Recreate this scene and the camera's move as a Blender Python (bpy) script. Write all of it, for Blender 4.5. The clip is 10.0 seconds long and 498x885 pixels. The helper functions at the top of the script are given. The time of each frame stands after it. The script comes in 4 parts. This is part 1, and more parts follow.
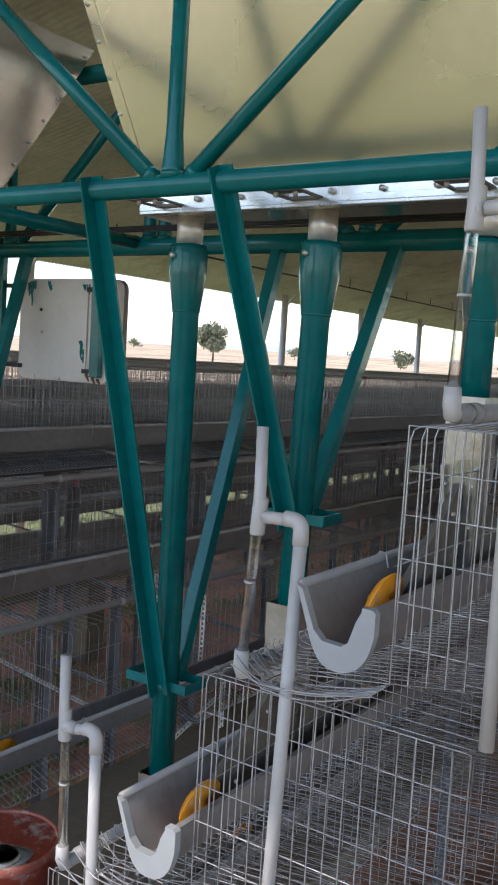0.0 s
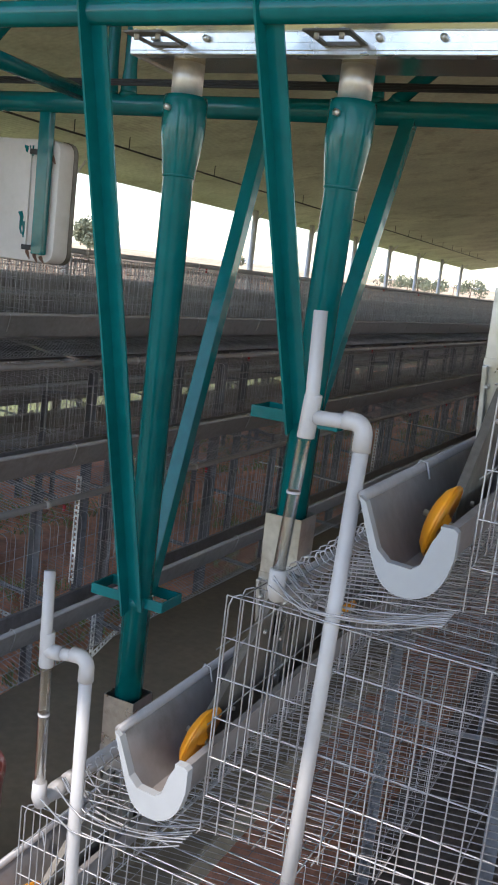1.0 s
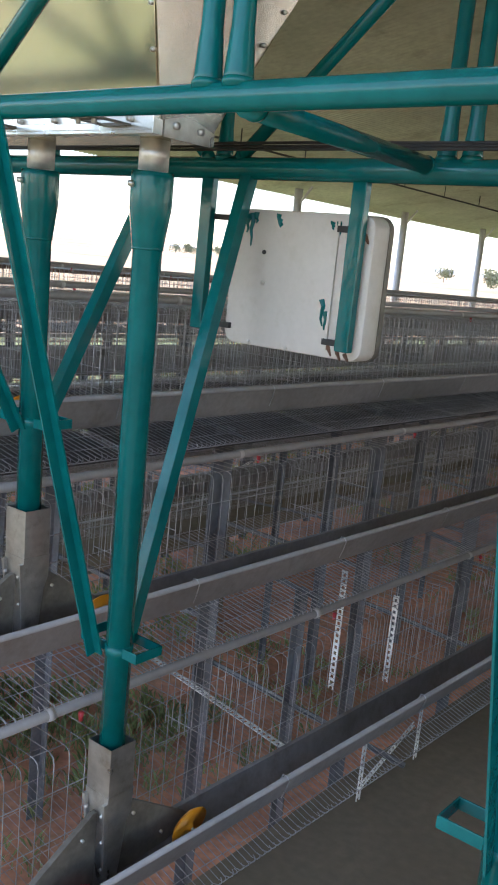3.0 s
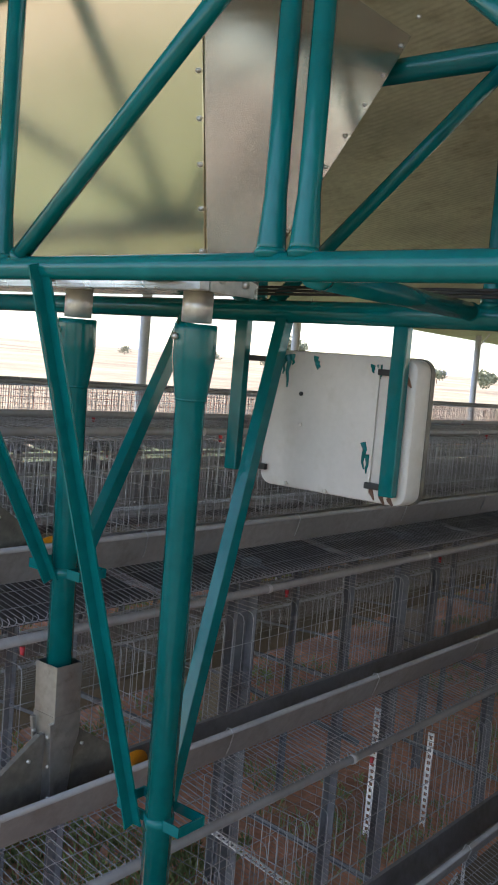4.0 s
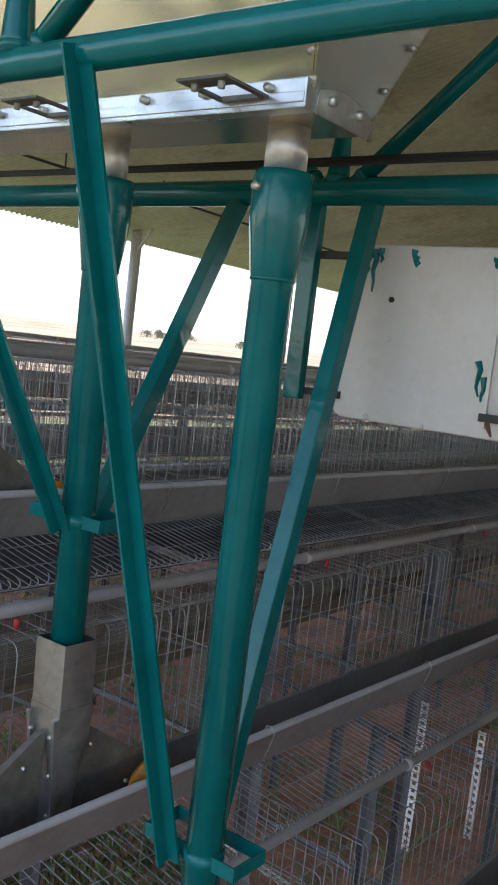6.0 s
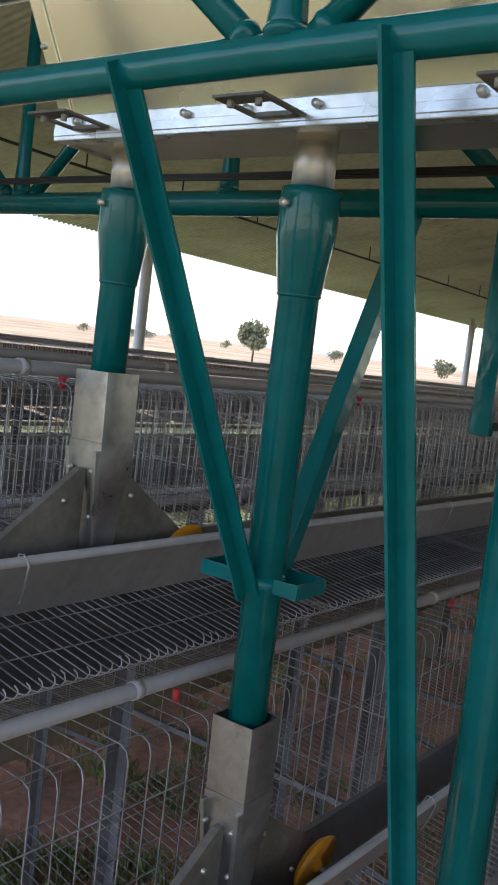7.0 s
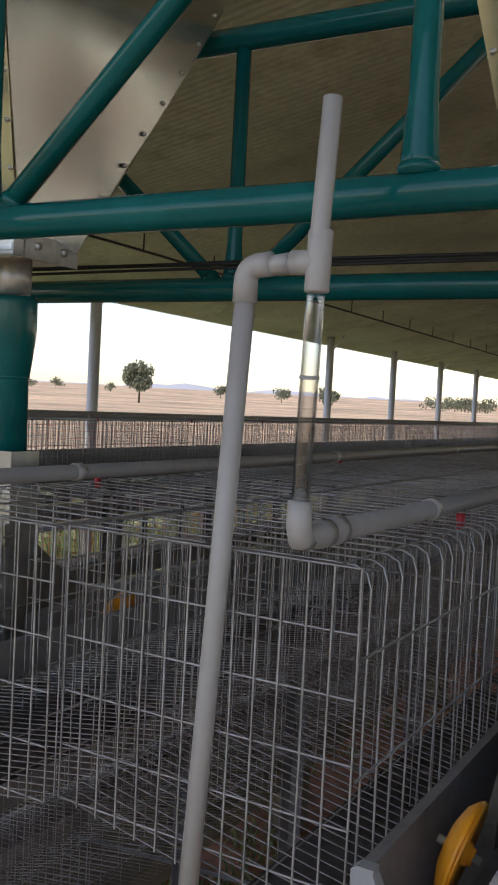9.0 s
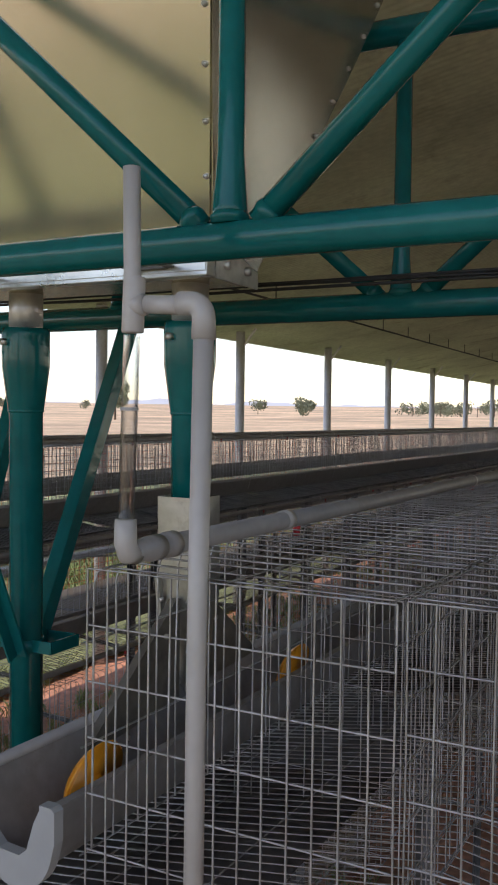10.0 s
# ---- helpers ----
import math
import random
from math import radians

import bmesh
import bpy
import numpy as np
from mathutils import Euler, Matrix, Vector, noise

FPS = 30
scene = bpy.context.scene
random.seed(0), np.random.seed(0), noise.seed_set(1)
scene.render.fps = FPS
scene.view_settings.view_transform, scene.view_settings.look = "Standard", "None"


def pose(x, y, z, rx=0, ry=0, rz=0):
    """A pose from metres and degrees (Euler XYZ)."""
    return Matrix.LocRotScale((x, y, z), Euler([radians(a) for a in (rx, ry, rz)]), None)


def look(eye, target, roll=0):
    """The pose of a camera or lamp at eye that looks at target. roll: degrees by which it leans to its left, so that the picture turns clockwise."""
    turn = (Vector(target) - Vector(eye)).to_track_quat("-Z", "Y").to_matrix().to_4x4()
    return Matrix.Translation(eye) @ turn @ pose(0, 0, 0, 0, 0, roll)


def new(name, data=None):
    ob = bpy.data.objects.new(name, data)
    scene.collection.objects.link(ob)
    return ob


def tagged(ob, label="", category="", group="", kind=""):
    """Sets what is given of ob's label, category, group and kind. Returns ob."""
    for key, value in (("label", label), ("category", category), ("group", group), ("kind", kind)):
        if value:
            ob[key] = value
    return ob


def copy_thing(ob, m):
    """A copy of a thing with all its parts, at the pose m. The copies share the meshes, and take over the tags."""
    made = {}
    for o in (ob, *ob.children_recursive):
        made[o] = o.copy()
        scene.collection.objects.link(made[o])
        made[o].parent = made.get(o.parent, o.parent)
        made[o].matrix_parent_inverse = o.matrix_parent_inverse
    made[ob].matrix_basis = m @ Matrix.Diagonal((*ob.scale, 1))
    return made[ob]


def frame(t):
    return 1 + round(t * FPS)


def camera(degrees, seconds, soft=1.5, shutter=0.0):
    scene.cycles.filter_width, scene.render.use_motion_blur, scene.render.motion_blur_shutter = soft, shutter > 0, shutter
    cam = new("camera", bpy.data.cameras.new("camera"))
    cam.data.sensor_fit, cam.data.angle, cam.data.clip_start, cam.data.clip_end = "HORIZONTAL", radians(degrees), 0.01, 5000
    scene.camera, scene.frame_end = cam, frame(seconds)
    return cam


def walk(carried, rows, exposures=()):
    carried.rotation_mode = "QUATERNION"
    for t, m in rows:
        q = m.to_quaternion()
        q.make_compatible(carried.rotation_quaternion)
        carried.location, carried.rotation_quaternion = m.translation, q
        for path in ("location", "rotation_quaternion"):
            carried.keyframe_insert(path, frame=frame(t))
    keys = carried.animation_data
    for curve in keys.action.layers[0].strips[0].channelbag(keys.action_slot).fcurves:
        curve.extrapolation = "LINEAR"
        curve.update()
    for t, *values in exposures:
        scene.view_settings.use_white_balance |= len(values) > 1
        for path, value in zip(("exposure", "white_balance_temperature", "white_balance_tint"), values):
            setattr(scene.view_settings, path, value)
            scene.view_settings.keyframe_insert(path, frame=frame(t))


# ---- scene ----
cam = camera(30.8, 10.0, soft=2.0)
PATH = [
    (0, (0.151, -0.547, 2.027), (-0.951, 1.111, 1.846), 3.5),
    (0.5, (-0.068, -0.526, 1.98), (-1.048, 1.198, 1.723), 5.1),
    (1, (-0.227, -0.47, 1.95), (-1.06, 1.311, 1.585), 6.7),
    (1.5, (-0.358, -0.373, 1.943), (-1.203, 1.39, 1.522), 6.5),
    (2, (-0.555, -0.19, 1.931), (-1.532, 1.501, 1.501), 5.9),
    (2.5, (-0.728, -0.097, 2.032), (-1.885, 1.476, 1.601), 5.7),
    (3, (-0.826, -0.16, 2.131), (-2.034, 1.387, 1.746), 5.8),
    (3.2, (-0.848, -0.175, 2.154), (-2.083, 1.364, 1.823), 5.7),
    (4.3, (-1.044, -0.155, 2.231), (-2.267, 1.421, 2.09), 4.4),
    (4.5, (-1.091, -0.131, 2.223), (-2.288, 1.465, 2.065), 4.7),
    (5, (-1.192, -0.051, 2.118), (-2.345, 1.575, 1.951), 6.0),
    (5.2, (-1.25, 0.017, 2.105), (-2.393, 1.645, 1.899), 6.3),
    (6.3, (-1.562, 0.153, 2.003), (-2.753, 1.749, 1.817), 6.9),
    (6.5, (-1.634, 0.141, 2.015), (-2.819, 1.741, 1.829), 7.0),
    (7, (-1.939, 0.107, 2.036), (-3.096, 1.727, 1.846), 6.9),
    (7.5, (-2.184, 0.134, 2.03), (-3.319, 1.776, 1.897), 6.4),
    (8, (-2.477, 0.169, 2.066), (-3.626, 1.802, 1.957), 6.1),
    (8.5, (-2.736, 0.055, 2.09), (-3.775, 1.761, 2.0), 4.9),
    (9, (-2.944, -0.091, 2.114), (-3.904, 1.661, 2.026), 3.0),
    (9.2, (-3.025, -0.095, 2.112), (-3.968, 1.666, 2.03), 3.0),
    (9.5, (-3.203, -0.109, 2.115), (-4.134, 1.659, 2.033), 1.7),
    (10, (-3.437, -0.108, 2.14), (-4.353, 1.669, 2.08), 0.8),
]
EXPOSURES = [(0.0, 1.12, 6500, 15), (1.0, 1.46, 6500, 15), (2.0, 1.90, 6500, 15), (2.5, 1.90, 6500, 15), (3.0, 1.78, 6500, 15), (4.5, 1.38, 6500, 15), (5.0, 1.38, 6500, 15), (6.5, 1.38, 6500, 15), (7.0, 1.12, 6600, 16), (7.5, 0.92, 6800, 19), (8.0, 0.67, 7000, 20), (8.5, 0.49, 7000, 20), (9.0, 0.49, 7000, 20), (10.0, 0.66, 7000, 20)]
walk(cam, [(t, look(eye, target, roll)) for t, eye, target, roll in PATH], EXPOSURES)

# ---- light ----
world = bpy.data.worlds.new("sky")
scene.world = world
world.use_nodes = True
wn = world.node_tree
sky = wn.nodes.new("ShaderNodeTexSky")
sky.sky_type = "NISHITA"
sky.sun_disc = False
sky.sun_elevation = radians(52)
sky.sun_rotation = radians(200)
sky.air_density, sky.dust_density, sky.ozone_density = 1.0, 0.4, 0.6
wn.links.new(sky.outputs[0], wn.nodes["Background"].inputs[0])
wn.nodes["Background"].inputs[1].default_value = 0.15
sun_data = bpy.data.lights.new("sun", "SUN")
sun_data.energy, sun_data.angle, sun_data.color = 1.8, radians(0.6), (1.0, 0.95, 0.86)
sun = new("sun", sun_data)
sun.matrix_world = look((0, 0, 0), (-math.sin(radians(200)) * math.cos(radians(52)), -math.cos(radians(200)) * math.cos(radians(52)), -math.sin(radians(52))))


# ---- materials ----
def material(name, color, rough=0.5, metal=0.0, vary=0.25, scale=6.0, fine=60.0, bump=0.15, dirt=None, dirt_amount=0.35, objvary=0.0, rough_vary=0.12, spec=0.5):
    """A surface with a base colour varied at two scales, uneven gloss and fine relief."""
    mat = bpy.data.materials.new(name)
    mat.use_nodes = True
    nt = mat.node_tree
    n, l = nt.nodes, nt.links
    bsdf = n["Principled BSDF"]
    tc = n.new("ShaderNodeTexCoord")
    big, small = n.new("ShaderNodeTexNoise"), n.new("ShaderNodeTexNoise")
    for t, sc, d in ((big, scale, 5.0), (small, fine, 3.0)):
        t.inputs["Scale"].default_value, t.inputs["Detail"].default_value = sc, d
        l.new(tc.outputs["Object"], t.inputs["Vector"])
    ramp = n.new("ShaderNodeMapRange")
    ramp.inputs["From Min"].default_value, ramp.inputs["From Max"].default_value = 0.3, 0.7
    ramp.inputs["To Min"].default_value, ramp.inputs["To Max"].default_value = 1 - vary, 1 + vary
    l.new(big.outputs[0], ramp.inputs["Value"])
    ramp2 = n.new("ShaderNodeMapRange")
    ramp2.inputs["From Min"].default_value, ramp2.inputs["From Max"].default_value = 0.3, 0.7
    ramp2.inputs["To Min"].default_value, ramp2.inputs["To Max"].default_value = 1 - vary * 0.5, 1 + vary * 0.5
    l.new(small.outputs[0], ramp2.inputs["Value"])
    mul = n.new("ShaderNodeMath")
    mul.operation = "MULTIPLY"
    l.new(ramp.outputs[0], mul.inputs[0]), l.new(ramp2.outputs[0], mul.inputs[1])
    value = mul.outputs[0]
    if objvary:
        info = n.new("ShaderNodeObjectInfo")
        r3 = n.new("ShaderNodeMapRange")
        r3.inputs["To Min"].default_value, r3.inputs["To Max"].default_value = 1 - objvary, 1 + objvary
        l.new(info.outputs["Random"], r3.inputs["Value"])
        m2 = n.new("ShaderNodeMath")
        m2.operation = "MULTIPLY"
        l.new(value, m2.inputs[0]), l.new(r3.outputs[0], m2.inputs[1])
        value = m2.outputs[0]
    scl = n.new("ShaderNodeVectorMath")
    scl.operation = "SCALE"
    scl.inputs[0].default_value = color
    l.new(value, scl.inputs["Scale"])
    out = scl.outputs[0]
    if dirt:
        dn = n.new("ShaderNodeTexNoise")
        dn.inputs["Scale"].default_value, dn.inputs["Detail"].default_value, dn.inputs["Roughness"].default_value = scale * 2.3, 8.0, 0.7
        l.new(tc.outputs["Object"], dn.inputs["Vector"])
        dr = n.new("ShaderNodeMapRange")
        dr.inputs["From Min"].default_value, dr.inputs["From Max"].default_value = 0.52, 0.72
        dr.inputs["To Max"].default_value = dirt_amount
        l.new(dn.outputs[0], dr.inputs["Value"])
        mix = n.new("ShaderNodeMix")
        mix.data_type = "RGBA"
        mix.inputs["B"].default_value = (*dirt, 1)
        l.new(dr.outputs[0], mix.inputs["Factor"]), l.new(out, mix.inputs["A"])
        out = mix.outputs["Result"]
    l.new(out, bsdf.inputs["Base Color"])
    rr = n.new("ShaderNodeMapRange")
    rr.inputs["From Min"].default_value, rr.inputs["From Max"].default_value = 0.3, 0.7
    rr.inputs["To Min"].default_value, rr.inputs["To Max"].default_value = max(0.03, rough - rough_vary), min(1, rough + rough_vary)
    l.new(big.outputs[0], rr.inputs["Value"])
    l.new(rr.outputs[0], bsdf.inputs["Roughness"])
    bsdf.inputs["Metallic"].default_value = metal
    bsdf.inputs["Specular IOR Level"].default_value = spec
    if bump:
        bp = n.new("ShaderNodeBump")
        bp.inputs["Strength"].default_value, bp.inputs["Distance"].default_value = bump, 0.004
        l.new(small.outputs[0], bp.inputs["Height"])
        l.new(bp.outputs[0], bsdf.inputs["Normal"])
    return mat


TEAL = material("teal_paint", (0.0, 0.120, 0.123), 0.14, 0, 0.16, 5, 28, 0.35, rough_vary=0.06, spec=0.32)
GALV = material("galvanised_steel", (0.62, 0.61, 0.58), 0.38, 0.9, 0.2, 9, 50, 0.1, (0.35, 0.32, 0.27), 0.4)
# Ends stay grey; the front's yellow ground reflection is put into SHEET's colour.
ENDSHEET = material("untinted_zinc", (0.64, 0.64, 0.63), 0.22, 0.95, 0.05, 4, 60, 0.06, rough_vary=0.04)
SHEET = material("hopper_sheet", (0.69, 0.64, 0.505), 0.24, 0.95, 0.05, 1.6, 26, 0.025, rough_vary=0.05)
POST = material("dull_zinc_post", (0.17, 0.18, 0.20), 0.55, 0.3, 0.2, 5, 40, 0.1, (0.10, 0.08, 0.07), 0.5)
SHOE = material("worn_zinc_sheet", (0.43, 0.43, 0.41), 0.36, 0.9, 0.2, 9, 40, 0.10, (0.22, 0.20, 0.16), 0.6)
SLEEVE = material("rolled_zinc", (0.76, 0.75, 0.72), 0.42, 0.75, 0.12, 12, 70, 0.06, (0.45, 0.42, 0.37), 0.4)
WING = material("dirty_steel_sheet", (0.15, 0.135, 0.115), 0.55, 0.25, 0.35, 7, 40, 0.15, (0.24, 0.22, 0.19), 0.6)
# darker wire for cage backs, floors, inner partitions and thin tops
WIREDARK = material("darker_wire", (0.33, 0.31, 0.31), 0.6, 0.3, 0.35, 5, 60, 0.0, (0.13, 0.10, 0.08), 0.6)
PERF = material("perforated_strip", (0.82, 0.82, 0.80), 0.5, 0.1, 0.2, 20, 90, 0.1, (0.25, 0.24, 0.22), 0.6)
DARKSHEET = material("added_sheet_dark", (0.115, 0.11, 0.115), 0.6, 0, 0.35, 5, 30, 0.3, (0.18, 0.155, 0.135), 0.7)
LIP = material("bright_steel", (0.68, 0.67, 0.64), 0.30, 0.85, 0.12, 8, 40, 0.06, (0.38, 0.34, 0.28), 0.5)
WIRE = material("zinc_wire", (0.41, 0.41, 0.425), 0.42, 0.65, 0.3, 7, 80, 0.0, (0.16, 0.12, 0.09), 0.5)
PVC = material("white_pvc", (0.45, 0.43, 0.42), 0.38, 0, 0.06, 5, 40, 0.04, (0.40, 0.37, 0.33), 0.25)
PIPE = material("grey_pvc", (0.28, 0.265, 0.26), 0.45, 0, 0.12, 4, 40, 0.05, (0.22, 0.19, 0.16), 0.4)
TROUGH = material("grey_trough", (0.235, 0.218, 0.215), 0.45, 0, 0.18, 3, 40, 0.06, (0.125, 0.105, 0.088), 0.65)
CAP = material("light_grey_plastic", (0.34, 0.35, 0.36), 0.45, 0, 0.05, 5, 40, 0.03)
ORANGE = material("orange_plastic", (0.85, 0.33, 0.015), 0.4, 0, 0.1, 8, 50, 0.05)
RED = material("red_plastic", (0.45, 0.03, 0.04), 0.4, 0, 0.1, 8, 50, 0.0)
CONCRETE = material("concrete", (0.200, 0.163, 0.116), 0.8, 0, 0.2, 1.3, 25, 0.3, (0.17, 0.14, 0.11), 0.6)
SOIL = material("red_soil", (0.62, 0.295, 0.185), 0.95, 0, 0.35, 1.4, 18, 0.8, (0.36, 0.26, 0.14), 0.6)
BOXPAINT = material("dirty_white_paint", (0.58, 0.545, 0.505), 0.45, 0, 0.05, 5, 60, 0.06, (0.42, 0.38, 0.30), 0.4)
RUBBER = material("black_rubber", (0.02, 0.02, 0.02), 0.6, 0, 0.2, 8, 60, 0.1)
ROOF = material("roof_sheet", (0.55, 0.565, 0.425), 0.75, 0.0, 0.2, 0.7, 14, 0.1, (0.28, 0.255, 0.17), 0.75, spec=0.2)
COLUMN = material("column_paint", (0.58, 0.57, 0.58), 0.5, 0.2, 0.12, 3, 30, 0.1)
RAIL = material("rust_brown_rail", (0.15, 0.07, 0.04), 0.7, 0, 0.3, 4, 40, 0.2)
NET = material("rusty_net", (0.66, 0.20, 0.12), 0.7, 0, 0.3, 4, 40, 0.0)
FIELD = material("dry_field", (0.63, 0.445, 0.275), 0.95, 0, 0.42, 0.03, 0.4, 0.3, (0.50, 0.40, 0.24), 0.8)
# leaf green paled, distance haze put into the colour
LEAF = material("leaves", (0.165, 0.185, 0.12), 0.8, 0, 0.35, 0.5, 6, 0.0)
BARK = material("bark", (0.12, 0.09, 0.065), 0.9, 0, 0.3, 1, 8, 0.3)
RIMRED = material("faded_red_paint", (0.30, 0.085, 0.06), 0.5, 0, 0.3, 12, 60, 0.1, (0.55, 0.45, 0.38), 0.8)
SPLASH = material("dried_white_paint", (0.26, 0.27, 0.265), 0.55, 0, 0.35, 14, 70, 0.2, (0.20, 0.06, 0.035), 0.9)
PAINTRED = material("worn_red_paint", (0.23, 0.032, 0.015), 0.4, 0, 0.3, 5, 50, 0.1, (0.62, 0.58, 0.52), 0.9)

GLASS = bpy.data.materials.new("clear_tube")
GLASS.use_nodes = True
gn, gl = GLASS.node_tree.nodes, GLASS.node_tree.links
gn.remove(gn["Principled BSDF"])
clear, gloss, blend = gn.new("ShaderNodeBsdfTransparent"), gn.new("ShaderNodeBsdfGlossy"), gn.new("ShaderNodeMixShader")
clear.inputs[0].default_value = (0.95, 0.955, 0.95, 1)
gloss.inputs["Roughness"].default_value = 0.10
rim = gn.new("ShaderNodeLayerWeight")
rim.inputs["Blend"].default_value = 0.35
gl.new(rim.outputs["Facing"], blend.inputs[0])
gl.new(clear.outputs[0], blend.inputs[1]), gl.new(gloss.outputs[0], blend.inputs[2])
gl.new(blend.outputs[0], gn["Material Output"].inputs["Surface"])


# ---- mesh tools ----
def part(name, bm, mat, parent=None, label=""):
    me = bpy.data.meshes.new(name)
    bm.to_mesh(me)
    bm.free()
    me.materials.append(mat)
    ob = new(name, me)
    if parent is not None:
        ob.parent = parent
    return tagged(ob, label)


def thing(name, label, category, group="", at=(0, 0, 0)):
    ob = new(name)
    ob.location = at
    ob.empty_display_size = 0.1
    return tagged(ob, label, category, group)


def smooth(bm, angle=40):
    for f in bm.faces:
        f.smooth = True
    for e in bm.edges:
        if len(e.link_faces) == 2 and e.calc_face_angle(0) > radians(angle):
            e.smooth = False
    return bm


def sweep(bm, pts, radii, n=20, caps=True, flat=1.0):
    """A round bar along a line of points, with a radius at each."""
    pts = [Vector(p) for p in pts]
    if not isinstance(radii, (list, tuple)):
        radii = [radii] * len(pts)
    rings, up = [], None
    for i, p in enumerate(pts):
        d = (pts[min(i + 1, len(pts) - 1)] - pts[max(i - 1, 0)]).normalized()
        if up is None:
            up = d.orthogonal().normalized()
        up = (up - d * up.dot(d)).normalized()
        side = d.cross(up)
        rings.append([bm.verts.new(p + (up * math.cos(a) + side * math.sin(a) * flat) * radii[i]) for a in (2 * math.pi * k / n for k in range(n))])
    for a, b in zip(rings, rings[1:]):
        for k in range(n):
            bm.faces.new((a[k], a[(k + 1) % n], b[(k + 1) % n], b[k]))
    if caps:
        bm.faces.new(rings[0][::-1]), bm.faces.new(rings[-1])
    return bm


def rod(p, q, r, n=20, r2=None, caps=True):
    return smooth(sweep(bmesh.new(), [p, q], [r, r if r2 is None else r2], n, caps))


def hollow(p, q, r, wall=0.003, n=20):
    """An open pipe with a wall."""
    p, q = Vector(p), Vector(q)
    d = (q - p).normalized()
    bm = bmesh.new()
    sweep(bm, [p + d * 0.0, q, q, p + d * 0.002], [r, r, r - wall, r - wall], n, False)
    return smooth(bm)


def block(x0, x1, y0, y1, z0, z1, bevel=0.0, bm=None):
    bm = bm or bmesh.new()
    vs = [bm.verts.new((x, y, z)) for x in (x0, x1) for y in (y0, y1) for z in (z0, z1)]
    fs = [bm.faces.new([vs[i] for i in q]) for q in ((0, 1, 3, 2), (4, 6, 7, 5), (0, 4, 5, 1), (2, 3, 7, 6), (0, 2, 6, 4), (1, 5, 7, 3))]
    if bevel:
        bmesh.ops.bevel(bm, geom=list({e for f in fs for e in f.edges}), offset=bevel, segments=2, affect="EDGES", profile=0.5)
    return bm


def bar(p, q, w, h, side=(1, 0, 0), bevel=0.0, hollow_angle=False):
    """A square bar or an angle iron from p to q; w along side, h across."""
    p, q, side = Vector(p), Vector(q), Vector(side)
    d = (q - p).normalized()
    side = (side - d * side.dot(d)).normalized()
    other = d.cross(side)
    if hollow_angle:
        t = 0.005
        prof = [(-w / 2, -h / 2), (w / 2, -h / 2), (w / 2, -h / 2 + t), (-w / 2 + t, -h / 2 + t), (-w / 2 + t, h / 2), (-w / 2, h / 2)]
    else:
        prof = [(-w / 2, -h / 2), (w / 2, -h / 2), (w / 2, h / 2), (-w / 2, h / 2)]
    bm = bmesh.new()
    a = [bm.verts.new(p + side * x + other * y) for x, y in prof]
    b = [bm.verts.new(q + side * x + other * y) for x, y in prof]
    n = len(prof)
    for k in range(n):
        bm.faces.new((a[k], a[(k + 1) % n], b[(k + 1) % n], b[k]))
    bm.faces.new(a[::-1]), bm.faces.new(b)
    if bevel:
        bmesh.ops.bevel(bm, geom=bm.edges[:], offset=bevel, segments=2, affect="EDGES", profile=0.5)
    bmesh.ops.recalc_face_normals(bm, faces=bm.faces[:])
    return bm


def wires(name, lines, r=0.0014, n=4, mat=None):
    """One mesh of many thin wires, each a line of points."""
    verts, faces = [], []
    for pts in lines:
        pts = [Vector(p) for p in pts]
        up, base = None, len(verts)
        for i, p in enumerate(pts):
            d = (pts[min(i + 1, len(pts) - 1)] - pts[max(i - 1, 0)]).normalized()
            if up is None:
                up = d.orthogonal().normalized()
            up = (up - d * up.dot(d)).normalized()
            s = d.cross(up)
            for k in range(n):
                a = 2 * math.pi * k / n
                verts.append(p + up * (math.cos(a) * r) + s * (math.sin(a) * r))
        for i in range(len(pts) - 1):
            for k in range(n):
                faces.append((base + i * n + k, base + i * n + (k + 1) % n, base + (i + 1) * n + (k + 1) % n, base + (i + 1) * n + k))
    me = bpy.data.meshes.new(name)
    me.from_pydata([tuple(v) for v in verts], [], faces)
    me.polygons.foreach_set("use_smooth", [True] * len(faces))
    me.materials.append(mat or WIRE)
    return me


def sag(x, y, k=1.0):
    """A small unevenness for hand-made wire work."""
    return 0.003 * k * noise.noise(Vector((x * 3.1, y * 2.3, k)))


# ---- the plan ----
FLOOR = 0.20
GROUND = -0.9
ROW_X = [-0.03, -3.738, -7.42]
SKEW = {ROW_X[0]: 0.008, ROW_X[1]: 0.028, ROW_X[2]: 0.02}
END = 0.845
TIERS = [(0.434, 1.935), (0.826, 1.412), (1.222, 0.862)]
WIDE_TIERS = [(0.438, 1.935), (0.872, 1.388), (1.31, 0.878)]
UNIT = 1.2
FAR = 42.0

# ---- ground, aisles, roof ----
bm = bmesh.new()
rings = []
radii = [0, 6, 14, 25, 45, 80, 140, 220, 320, 480, 700, 1000, 1500, 2600, 4200]
centre = Vector((-4, 10, 0))


def land(r, a):
    rise = 0.0 if r < 30 else 1.2 * min(1, (r - 30) / 270) + 10.0 * max(0, (r - 320) / 500) ** 1.1 if r < 900 else 14.0
    return GROUND + rise + (0.12 * noise.noise((r * 0.05, a * 6, 2)) if r > 14 else 0)


